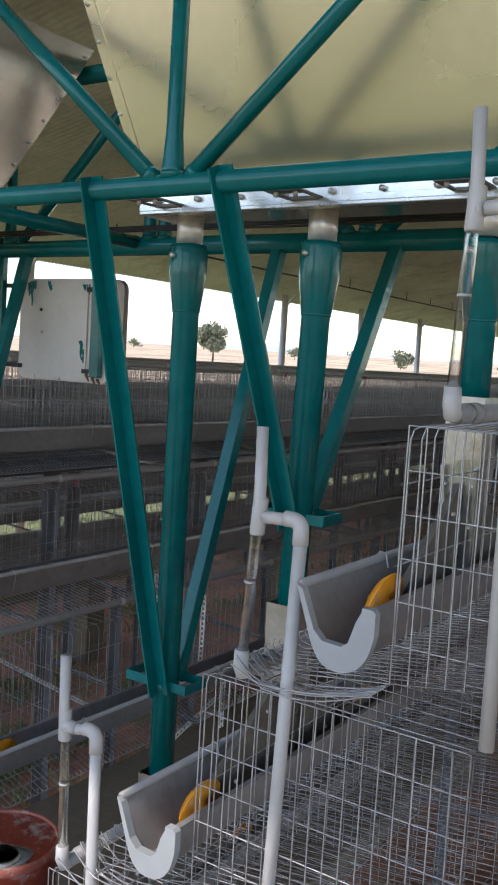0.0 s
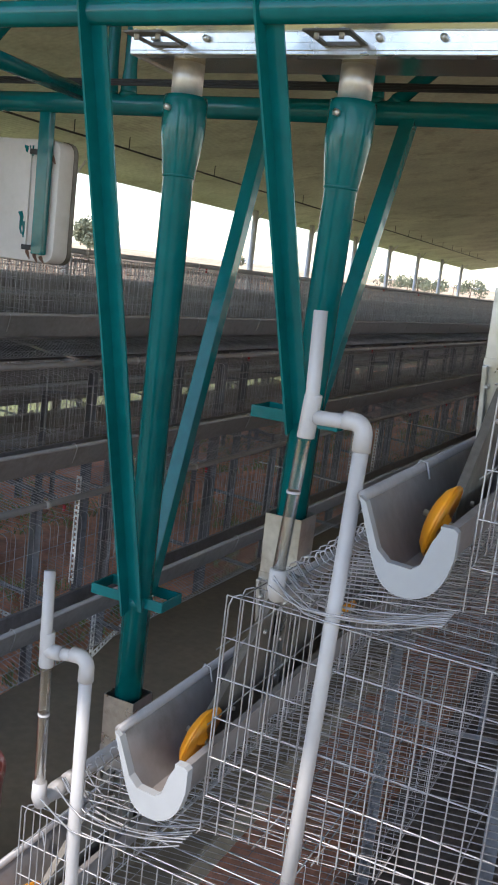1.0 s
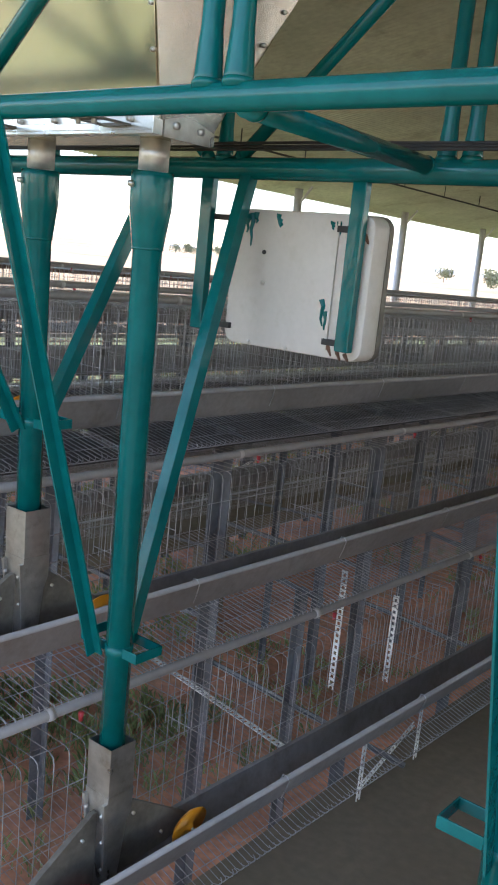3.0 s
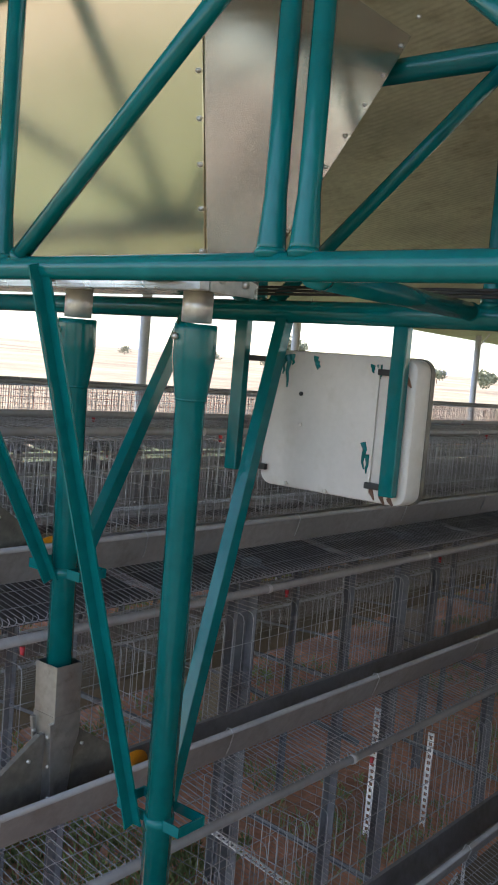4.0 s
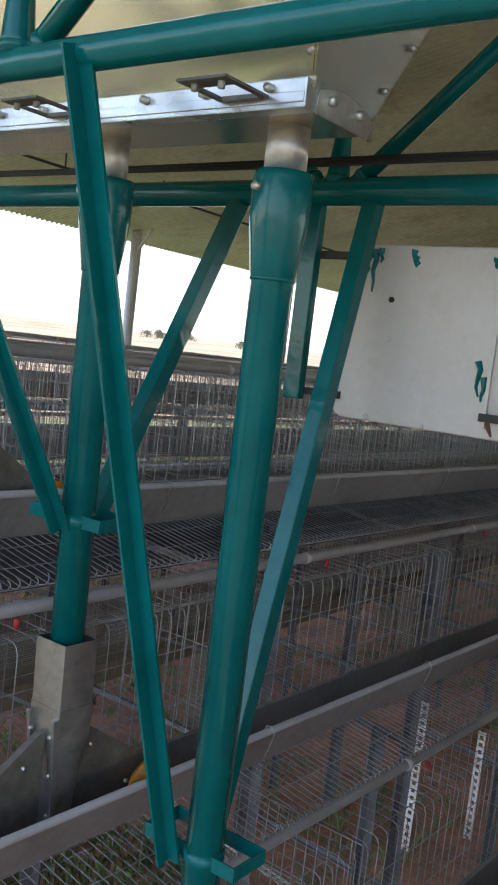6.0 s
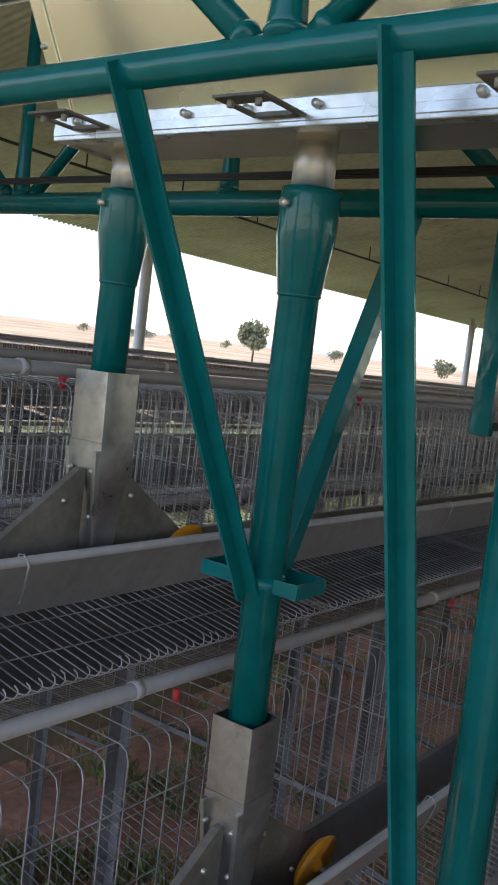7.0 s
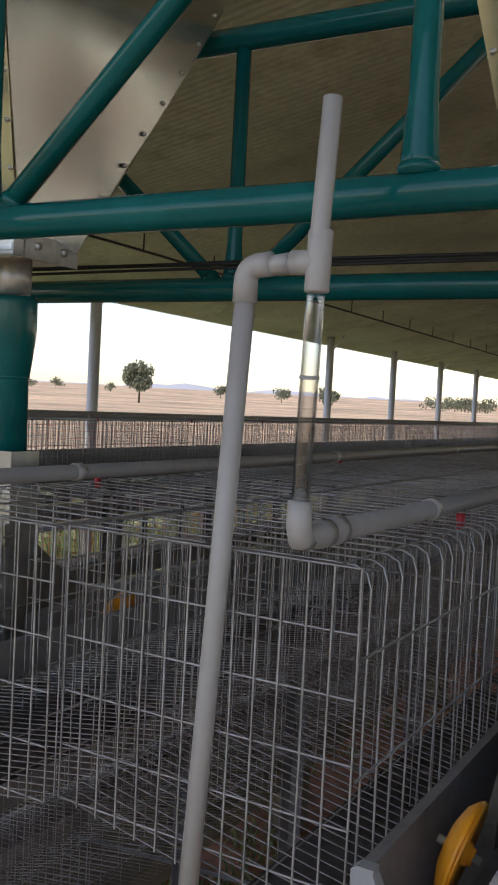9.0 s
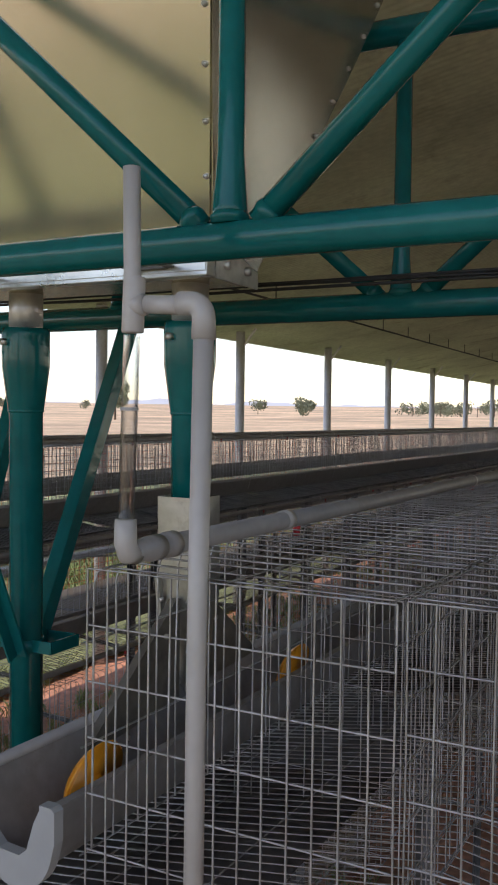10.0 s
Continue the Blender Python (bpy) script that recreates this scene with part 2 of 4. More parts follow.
prev = None
for r in radii:
    if r == 0:
        prev = [bm.verts.new(centre + Vector((0, 0, GROUND)))]
        continue
    ring = [bm.verts.new((centre.x + r * math.cos(a), centre.y + r * math.sin(a), land(r, a))) for a in (2 * math.pi * k / 72 for k in range(72))]
    for k in range(72):
        if len(prev) == 1:
            bm.faces.new((prev[0], ring[k], ring[(k + 1) % 72]))
        else:
            bm.faces.new((prev[k], ring[k], ring[(k + 1) % 72], prev[(k + 1) % 72]))
    prev = ring
smooth(bm, 80)
tagged(part("ground", bm, FIELD), "dry tan farmland with sparse stubble", "ground", kind="structure")

bm = bmesh.new()
bmesh.ops.create_grid(bm, x_segments=90, y_segments=150, size=0.5)
for v in bm.verts:
    v.co = (-2.0 + v.co.x * 22, 22.8 + v.co.y * 44, GROUND + 0.05 + 0.05 * noise.noise(v.co * 60) + 0.02 * noise.noise(v.co * 210))
smooth(bm, 80)
tagged(part("soil_bed", bm, SOIL), "red soil with patches of green weed under the cages", "soil", kind="structure")


GRASS = material("weed_green", (0.20, 0.24, 0.09), 0.8, 0, 0.35, 2, 12, 0.0)
# verge: lighter copy of WEEDBED, sunlit brightness put into its colour
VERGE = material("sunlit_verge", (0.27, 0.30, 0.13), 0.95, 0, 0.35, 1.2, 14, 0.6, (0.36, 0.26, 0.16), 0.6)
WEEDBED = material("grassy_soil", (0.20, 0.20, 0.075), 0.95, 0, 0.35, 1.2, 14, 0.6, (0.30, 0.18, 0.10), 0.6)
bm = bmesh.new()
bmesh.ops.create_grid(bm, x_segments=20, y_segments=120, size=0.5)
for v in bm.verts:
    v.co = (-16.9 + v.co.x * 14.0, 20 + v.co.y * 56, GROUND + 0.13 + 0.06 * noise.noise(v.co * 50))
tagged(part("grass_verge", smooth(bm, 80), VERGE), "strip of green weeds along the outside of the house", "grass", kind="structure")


# Unseen yard, added so the hopper fronts mirror olive ground.
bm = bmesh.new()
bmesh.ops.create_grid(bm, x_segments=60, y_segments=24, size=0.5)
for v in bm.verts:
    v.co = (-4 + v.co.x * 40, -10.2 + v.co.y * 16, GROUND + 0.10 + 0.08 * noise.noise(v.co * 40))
tagged(part("grass_yard", smooth(bm, 80), WEEDBED), "unseen weedy yard added to tint the hopper reflections", "grass", kind="structure")


# darker grey-brown strip of ground under the near row only
DARKBED = material("dark_ground", (0.13, 0.105, 0.085), 0.95, 0, 0.35, 3, 25, 0.6, (0.22, 0.15, 0.10), 0.6)
bm = bmesh.new()
bmesh.ops.create_grid(bm, x_segments=40, y_segments=120, size=0.5)
for v in bm.verts:
    v.co = (-0.05 + v.co.x * 2.3, 8.8 + v.co.y * 16, GROUND + 0.16 + 0.06 * noise.noise(v.co * 45) + 0.02 * noise.noise(v.co * 170))
tagged(part("manure_bed", smooth(bm, 80), DARKBED), "darker grey-brown ground under the cage row", "soil", kind="structure")
# Unseen low wall, added; its grey was chosen for the hopper reflections.
WALLGREY = material("unseen_wall_grey", (0.27, 0.275, 0.28), 0.8, 0, 0.15, 1.5, 20, 0.3, (0.2, 0.19, 0.17), 0.5)
tagged(part("wall_east", block(6.5, 6.7, -2, FAR, GROUND, 0.3, 0.01), WALLGREY), "unseen low grey wall added along the open side", "wall", kind="structure")


def tufts(name, label, count, x0, x1, y0, y1, height, seed):
    rng = random.Random(seed)
    verts, faces = [], []
    for _ in range(count):
        x, y = rng.uniform(x0, x1), rng.uniform(y0, y1)
        if noise.noise((x * 0.7, y * 0.7, seed)) < -0.05:
            continue
        for _ in range(8):
            a, h, w = rng.uniform(0, 6.28), height * rng.uniform(0.5, 1.3), rng.uniform(0.003, 0.007)
            dx, dy = math.cos(a), math.sin(a)
            ox, oy = x + rng.uniform(-0.05, 0.05), y + rng.uniform(-0.05, 0.05)
            b = len(verts)
            verts += [(ox - dy * w, oy + dx * w, GROUND + 0.05), (ox + dy * w, oy - dx * w, GROUND + 0.05), (ox + dx * h * 0.3 + dy * w, oy + dy * h * 0.3 - dx * w, GROUND + 0.05 + h * 0.7), (ox + dx * h * 0.6, oy + dy * h * 0.6, GROUND + 0.05 + h)]
            faces += [(b, b + 1, b + 2), (b, b + 2, b + 3)]
    me = bpy.data.meshes.new(name)
    me.from_pydata(verts, [], faces)
    me.materials.append(GRASS)
    tagged(new(name, me), label, "grass", kind="stuff")


tufts("weeds", "patchy green weeds growing on the soil", 3000, -10.0, -3.5, 2.3, 22, 0.10, 3)
tufts("edge_weeds", "pale green weeds along the sunlit edge of the house", 1800, -10.6, -8.4, 1.5, 22, 0.10, 11)
tufts("tall_weeds", "green weeds near the open end", 2600, -9.2, -4.2, 0.75, 4.6, 0.105, 7)
tufts("verge_grass", "green grass tufts outside the fence", 5200, -16.4, -10.6, 0, 34, 0.26, 4)


def slab(name, x0, x1, y0, y1):
    bm = block(x0, x1, y0, y1, FLOOR - 0.12, FLOOR, 0.01)
    tagged(part(name, bm, CONCRETE), "grey dusty concrete walkway slab", "walkway", kind="structure")


for i, (a, b) in enumerate(((-2.18, -1.58), (-5.86, -5.26), (-9.75, -8.95))):
    slab("aisle_%d" % (i + 1), a - 0.25 if i < 2 else a, b + 0.30 if i < 2 else b, 0.7, FAR)
slab("cross_aisle", -11, 4, -2.2, 0.697)
for i, (a, y0, y1) in enumerate(((-1.86, 0.9, 40), (-5.55, 0.9, 40))):
    for k in range(12):
        y = 2.0 + k * 3.4
        tagged(part("pier", block(a - 0.1, a + 0.1, y, y + 0.23, GROUND, FLOOR - 0.122, 0.008), CONCRETE), "rough concrete pier under the walkway", "pier", "walkway piers", "structure")

EAVE_X, EAVE_Z, SLOPE = -10.35, 3.34, 0.20
bm = bmesh.new()
RIDGE = -1.8
pitch_y = 0.076
stepy = 0.0127
count = int((FAR + 4) / stepy)
prof = []
for k in range(count + 1):
    y = -2.0 + k * stepy
    prof.append((y, 0.0014 * math.cos(2 * math.pi * y / pitch_y)))
lo = [bm.verts.new((EAVE_X, y, EAVE_Z + 12 * h)) for y, h in prof]
mid = [bm.verts.new((EAVE_X + 0.5, y, EAVE_Z + 0.5 * SLOPE + h)) for y, h in prof]
hi = [bm.verts.new((RIDGE, y, EAVE_Z + SLOPE * (RIDGE - EAVE_X) + h)) for y, h in prof]
for k in range(count):
    bm.faces.new((lo[k], lo[k + 1], mid[k + 1], mid[k]))
    bm.faces.new((mid[k], mid[k + 1], hi[k + 1], hi[k]))
smooth(bm, 80)
roof = tagged(part("roof", bm, ROOF), "corrugated metal roof with a pale dusty underside", "roof", kind="structure")
# Unseen far slope; its eave is raised to let sky into the hopper reflections.
bm = bmesh.new()
lo = [bm.verts.new((RIDGE, y, EAVE_Z + SLOPE * (RIDGE - EAVE_X) + h)) for y, h in prof]
hi = [bm.verts.new((2 * RIDGE - EAVE_X, y, EAVE_Z + 0.5 + h)) for y, h in prof]
for k in range(count):
    bm.faces.new((lo[k], lo[k + 1], hi[k + 1], hi[k]))
tagged(part("roof_far_slope", smooth(bm, 80), ROOF), "corrugated metal roof with a pale dusty underside", "roof", kind="structure")


def roof_z(x):
    return EAVE_Z + SLOPE * (x - EAVE_X)


# side fence: columns, rail, net
COL_X = -9.9
for k in range(-3, 10):
    y = 8.6 + 3.505 * k
    c = thing("column", "grey painted steel roof column", "column", "roof columns", (COL_X, y, 0))
    c["kind"] = "structure"
    part("shaft", rod((0, 0, GROUND), (0, 0, roof_z(COL_X) - 0.02), 0.07, 18), COLUMN, c)
    part("base_plate", block(-0.13, 0.13, -0.13, 0.13, GROUND, GROUND + 0.02, 0.003), COLUMN, c)
    part("bracket", bar((0.05, 0, roof_z(COL_X) - 0.24), (0.26, 0, roof_z(COL_X + 0.26) - 0.03), 0.03, 0.03, (0, 1, 0)), COLUMN, c)
fence = thing("side_fence", "low side fence of rust-brown rails and wire net", "fence")
part("top_rail", block(-9.83, -9.77, -2, FAR, 1.80, 1.86, 0.006), RAIL, fence)
part("bottom_rail", block(-9.83, -9.77, -2, FAR, 0.06, 0.12, 0.006), RAIL, fence)
lines = []
y = -2.0
while y < FAR:
    lines.append([(-9.8 + sag(y, 1), y, 0.1), (-9.8 + sag(y, 2), y + 0.01 * noise.noise((y * 9, 0, 0)), 1.82)])
    y += 0.09 if y < 25 else 0.14
for k in range(22):
    lines.append([(-9.797, -2 + j * 4, 0.15 + k * 0.08 + 0.01 * noise.noise((k * 5, j, 0))) for j in range(12)])
ob = new("net", wires("net", lines, 0.0038, 3, NET))
ob.parent = fence


# ---- cage rows ----
def cage_unit(F, T, D, name_label, worn=False):
    """Two wire cages side by side; outward is +x, the row is +y."""
    cage = thing("cage_unit", name_label, "wire cage", "cages of the rows")
    L = UNIT
    B = F - D
    zf, zb = T - 0.445, T - 0.375
    tray_x, tray_z = F + (0.205 if worn and T < 1.0 else 0.300), T - 0.500 if worn and T < 1.0 else T - 0.487
    step = 0.05
    k_max = round(L / step)
    front, top, floor, tray, back = [], [], [], [], []
    for k in range(k_max):
        y = (k + 0.5) * step + sag(k, F, 2)
        x = F + sag(k, 3)
        front.append([(x - 0.05, y, T + 0.001), (x - 0.02, y, T), (x - 0.006, y, T - 0.007), (x, y, T - 0.025), (x + sag(k, 7, 2), y, T - 0.2), (x + sag(k, 9, 2), y, zf + 0.06)])
        top.append([(B, y, T + sag(k, 1)), (x - 0.045, y, T + 0.001)])
        if k % 2 or T > 1.8:
            back.append([(B, y, zb), (B, y, T)])
    for z in (T - 0.10, T - 0.24, zf + 0.06):
        front.append([(F + 0.003, 0.003, z), (F + 0.003, L * 0.5, z + sag(z, 1)), (F + 0.003, L - 0.003, z)])
    for x in (B + 0.004, (B + F) / 2, F - 0.03):
        top.append([(x, 0.003, T + 0.003), (x, L * 0.5, T - 0.002 + sag(x, T)), (x, L - 0.003, T + 0.003)])
    for z in (zb + 0.05, zb + 0.12, zb + 0.19, zb + 0.26, zb + 0.33) if T > 1.8 else (zb + 0.1, zb + 0.22):
        back.append([(B, 0, z), (B, L, z)])
    fs = 0.025
    for k in range(round(L / fs)):
        y = (k + 0.5) * fs
        floor.append([(B, y, zb), (F, y, zf + sag(k, 4))])
        bend = sag(k, 6, 2)
        tray.append([(F, y, zf + sag(k, 4)), (tray_x - 0.03, y, tray_z), (tray_x - 0.010, y + bend, tray_z + 0.004), (tray_x, y + bend, tray_z + 0.016), (tray_x - 0.002, y + bend * 2, tray_z + 0.024 + sag(k, 2, 2)), (tray_x - 0.010, y + bend * 3, tray_z + 0.028 + sag(k, 2, 2))])
    long_wires = 3 if T > 1.8 else 5
    for j in range(long_wires + 1):
        x = B + D * j / long_wires
        z = zb + (zf - zb) * j / long_wires
        floor.append([(x, 0, z - 0.003), (x, L, z - 0.003)])
    for dx in (0.06,):
        tray.append([(F + dx, 0, zf + (tray_z - zf) * dx / (tray_x - 0.03 - F) - 0.003), (F + dx, L, zf + (tray_z - zf) * dx / (tray_x - 0.03 - F) - 0.003)])
    mid_x = F + 0.57 * (tray_x - F)
    tray.append([(mid_x, 0, tray_z + 0.014), (mid_x, L, tray_z + 0.014)])
    tray.append([(tray_x - 0.012, 0, tray_z + 0.003), (tray_x - 0.012, L, tray_z + 0.003)])
    for c in range(3 if T > 1.8 else 1):
        y = 0.006 + c * L / 3
        part_lines = side_lines(B, F, zb, zf, T, y, 3 if worn else 7)
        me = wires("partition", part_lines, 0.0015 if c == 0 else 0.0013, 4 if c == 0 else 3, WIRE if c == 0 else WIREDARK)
        ob = tagged(new("partition", me), kind="stuff")
        ob.parent = cage
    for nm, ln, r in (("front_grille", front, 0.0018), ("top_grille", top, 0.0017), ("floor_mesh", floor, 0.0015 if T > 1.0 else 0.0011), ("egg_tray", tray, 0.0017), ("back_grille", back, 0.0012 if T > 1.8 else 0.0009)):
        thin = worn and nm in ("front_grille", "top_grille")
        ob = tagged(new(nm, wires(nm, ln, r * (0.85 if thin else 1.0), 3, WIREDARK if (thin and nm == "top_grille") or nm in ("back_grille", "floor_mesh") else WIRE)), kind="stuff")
        ob.parent = cage
    if T > 1.8:
        # dark sheet added to darken what shows below the wire floor
        bm = bmesh.new()
        va = [bm.verts.new((x, y, z)) for y in (0.06, L) for x, z in ((F - 0.19, T - 0.470), (F - 0.06, T - 0.482), (F + 0.06, T - 0.500), (F + 0.24, T - 0.506))]
        for q in range(3):
            bm.faces.new((va[q], va[q + 1], va[q + 5], va[q + 4]))
        bmesh.ops.solidify(bm, geom=bm.faces[:], thickness=0.002)
        part("dropping_sheet", bm, DARKSHEET, cage, "dark sheet added under the wire floor to darken the view below")
    return cage


def side_lines(B, F, zb, zf, T, y, bars=7):
    lines = []
    n = round((F - B) / 0.033)
    for k in range(n + 1):
        x = B + (F - 0.004 - B) * k / n
        lines.append([(x, y, zb + (zf - zb) * k / n), (x + sag(k, y + 1), y + sag(k, 2), T - 0.2), (x, y, T)])
    for j in range(bars):
        z = T - j * 0.525 / bars
        if z < zf:
            break
        lines.append([(B, y + 0.002, max(z, zb)), (F - 0.003, y + 0.002, z)])
    return lines


TROUGH_PROFILE = [(0.019, -0.316), (0.033, -0.316), (0.033, -0.335), (0.040, -0.385), (0.055, -0.410), (0.083, -0.419), (0.109, -0.410), (0.126, -0.386), (0.154, -0.312), (0.166, -0.297)]


def trough(F, T, L, label):
    """A feed gutter with a thick lip along the front of a tier, with a moulded cap at its end."""
    t = thing("feed_trough", label, "feed trough", "feed troughs")
    bm = bmesh.new()
    inner = [(F + x, T + z) for x, z in TROUGH_PROFILE]
    outer = []
    for i, (x, z) in enumerate(inner):
        a, b = inner[max(i - 1, 0)], inner[min(i + 1, len(inner) - 1)]
        d = Vector((b[0] - a[0], b[1] - a[1])).normalized()
        outer.append((x + d.y * 0.004, z - d.x * 0.004))
    loop = inner + outer[::-1]
    nseg = 12
    ringsv = []
    for s in range(nseg + 1):
        y = L * s / nseg
        dz = 0.004 * noise.noise((s * 0.9, F, T)) if s else 0
        ringsv.append([bm.verts.new((x, y, z + dz)) for x, z in loop])
    m = len(loop)
    for a, b in zip(ringsv, ringsv[1:]):
        for k in range(m):
            bm.faces.new((a[k], a[(k + 1) % m], b[(k + 1) % m], b[k]))
    bmesh.ops.recalc_face_normals(bm, faces=bm.faces[:])
    part("channel", smooth(bm, 35), TROUGH, t)
    lip = sweep(bmesh.new(), [(inner[-1][0] + 0.002, y, inner[-1][1]) for y in (0, L * 0.5, L)], 0.009, 10)
    part("front_lip", smooth(lip), PIPE, t)
    # end cap: a thick plate with a cut-out
    bm = bmesh.new()
    cut = [(0.167, -0.297), (0.158, -0.302), (0.130, -0.370), (0.112, -0.386), (0.075, -0.388), (0.062, -0.378), (0.050, -0.340), (0.040, -0.320), (0.019, -0.318)]
    low = [(0.014, -0.318), (0.014, -0.36), (0.024, -0.400), (0.047, -0.427), (0.081, -0.436), (0.112, -0.428), (0.132, -0.401), (0.152, -0.345), (0.170, -0.295)]
    for _ in range(2):
        soft = low[:2]
        for p, q in zip(low[1:-2], low[2:-1]):
            soft += [(p[0] * 0.75 + q[0] * 0.25, p[1] * 0.75 + q[1] * 0.25), (p[0] * 0.25 + q[0] * 0.75, p[1] * 0.25 + q[1] * 0.75)]
        low = soft + low[-2:]
    poly = low + cut[1:-1] + [(0.040, -0.313), (0.021, -0.313)]
    va = [bm.verts.new((F + x, -0.012, T + z)) for x, z in poly]
    vb = [bm.verts.new((F + x, 0.006, T + z)) for x, z in poly]
    bm.faces.new(va), bm.faces.new(vb[::-1])
    for k in range(len(poly)):
        bm.faces.new((va[k], vb[k], vb[(k + 1) % len(poly)], va[(k + 1) % len(poly)]))
    bmesh.ops.recalc_face_normals(bm, faces=bm.faces[:])
    bmesh.ops.triangulate(bm, faces=[f for f in bm.faces if len(f.verts) > 4])
    part("end_cap", bm, CAP, t, "light grey moulded end cap")
    for k in range(int(L / 0.85)):
        y = 0.32 + k * 0.85
        if y > 12:
            break
        pts = [(F + 0.148, y - 0.004, T - 0.315), (F + 0.158, y, T - 0.286), (F + 0.171, y, T - 0.284), (F + 0.180, y + 0.005, T - 0.302), (F + 0.165, y + 0.012, T - 0.342), (F + 0.146, y + 0.02, T - 0.38)]
        ob = new("wire_hook", wires("wire_hook", [pts], 0.0022, 5))
        ob.parent = t
    knot = random.Random(int(T * 1000))
    lines = []
    for k in range(9):
        y, dip, side, pts = 0.011 * k - 0.010, knot.uniform(0.004, 0.040), knot.uniform(-0.035, 0.03), []
        for q in range(10):
            f = q / 9
            pts.append((F + 0.015 + 0.285 * f, y + side * f * f, T - 0.462 - 0.035 * f - dip * math.sin(math.pi * f) + max(0, f - 0.8) * knot.uniform(0.10, 0.22)))
        lines.append(pts)
    for k in range(3):
        x = F + 0.06 + 0.08 * k
        lines.append([(x, -0.012, T - 0.485), (x + 0.012, 0.03, T - 0.492), (x - 0.006, 0.08, T - 0.486)])
    ob = tagged(new("tie_wire", wires("tie_wire", lines, 0.0017, 4)), "loose ends of bent tie wire", kind="stuff")
    ob.parent = t
    return t


def water_line(F, T, L, drop, label, k, u, tee_z, top_z, arm, tilt, rise, lean):
    """A level tube stand at the row's end and the pipe that runs from it over the cages."""
    w = thing("water_line", label, "water pipe", "water lines")
    z0 = T + 0.035
    turn = lean - arm
    part("vent_pipe", hollow((u + lean, -0.004, tee_z + 0.03), (u + lean + 0.006, 0.0, top_z), 0.0112), PVC, w)
    bm = sweep(bmesh.new(), [(u + lean * 0.8, 0, tee_z - 0.027), (u + lean * 0.8, 0, tee_z - 0.025), (u + lean, 0, tee_z + 0.041), (u + lean, 0, tee_z + 0.043)], [0.0136, 0.0144, 0.0144, 0.0136], 20)
    sweep(bm, [(u + lean, 0, tee_z + 0.006), (u - 0.026, 0, tee_z + 0.008)], 0.0142, 20)
    part("tee", smooth(bm), PVC, w)
    part("cross_pipe", rod((u - 0.03, 0, tee_z + 0.008), (u + turn + 0.026, 0, tee_z + 0.010 + rise), 0.0118), PVC, w)
    pts = []
    for a in range(7):
        th = radians(90 * a / 6)
        pts.append((u + turn + 0.018 - 0.018 * math.sin(th), 0, tee_z + rise + 0.012 - 0.018 + 0.018 * math.cos(th)))
    pts = [(u + turn + 0.034, 0, tee_z + rise * 0.8 + 0.012)] + pts + [(u + turn, 0, tee_z + rise - 0.032)]
    part("elbow", smooth(sweep(bmesh.new(), pts, [0.0148] + [0.0145] * (len(pts) - 2) + [0.0150], 20)), PVC, w)
    part("down_pipe", smooth(sweep(bmesh.new(), [(u + turn, 0, tee_z + rise - 0.03), (u + turn + tilt * 0.4, -0.004, tee_z - drop * 0.5), (u + turn + tilt, 0, tee_z - drop)], 0.0126, 20)), PVC, w)
    tube = part("level_tube", hollow((u + lean * 0.7, 0, tee_z - 0.03), (u, 0.0, z0 + 0.02), 0.0108, 0.0014), GLASS, w, "clear level tube")
    tube.visible_shadow = False
    mid = tee_z - 0.42 * (tee_z - z0)
    part("tube_joint", hollow((u + lean * 0.4, 0, mid), (u + lean * 0.4, 0, mid + 0.004), 0.0118, 0.001), PVC, w)
    bm = sweep(bmesh.new(), [(u, 0, z0 + 0.034), (u, 0, z0 + 0.004), (u, 0.006, z0 - 0.010), (u, 0.022, z0 - 0.012)], [0.0142, 0.0150, 0.0152, 0.0146], 20)
    part("foot_elbow", smooth(bm, 60), PVC, w)
    part("run_pipe", smooth(sweep(bmesh.new(), [(u, 0.015, z0 - 0.010)] + [(u + sag(y, k, 2), y, z0 - 0.010 + sag(y, F, 2)) for y in (1, 2, 4, 7, 11, 16, L)], 0.0150, 19)), PIPE, w)
    part("collar", rod((u, 0.050, z0 - 0.010), (u, 0.075, z0 - 0.010), 0.0178), PIPE, w)
    part("collar", rod((u, 0.092, z0 - 0.010), (u, 0.112, z0 - 0.010), 0.0185), PIPE, w)
    for j in range(8):
        y = 0.45 + j * 1.2
        part("clip", rod((u, y, z0 - 0.010), (u, y + 0.02, z0 - 0.010), 0.0175, 19), PVC, w)
        part("drinker", rod((u + 0.022, y + 0.1, z0 - 0.022), (u + 0.022, y + 0.1, z0 - 0.048), 0.008, 10, 0.006), RED, w, "small red drinker nipple")
    return w


def ladder(p, q, w, side):
    """A perforated steel strip with a row of square holes."""
    p, q, side = Vector(p), Vector(q), Vector(side)
    d = q - p
    n = int(d.length / 0.026)
    step = d / n
    u = (side - d * side.dot(d) / d.length_squared).normalized()
    v = d.normalized().cross(u) * 0.0015
    bm = bmesh.new()

    def slat(a, b, c, e):
        vs = [bm.verts.new(x + o) for o in (v, -v) for x in (a, b, c, e)]
        for f in ((0, 1, 2, 3), (7, 6, 5, 4), (0, 4, 5, 1), (1, 5, 6, 2), (2, 6, 7, 3), (3, 7, 4, 0)):
            bm.faces.new([vs[k] for k in f])
    for s in (-1, 1):
        slat(p + u * s * w * 0.5, p + u * s * w * 0.25, q + u * s * w * 0.25, q + u * s * w * 0.5)
    for k in range(n):
        a = p + step * (k + 0.1)
        slat(a - u * w * 0.25, a + u * w * 0.25, a + step * 0.45 + u * w * 0.25, a + step * 0.45 - u * w * 0.25)
    return bm


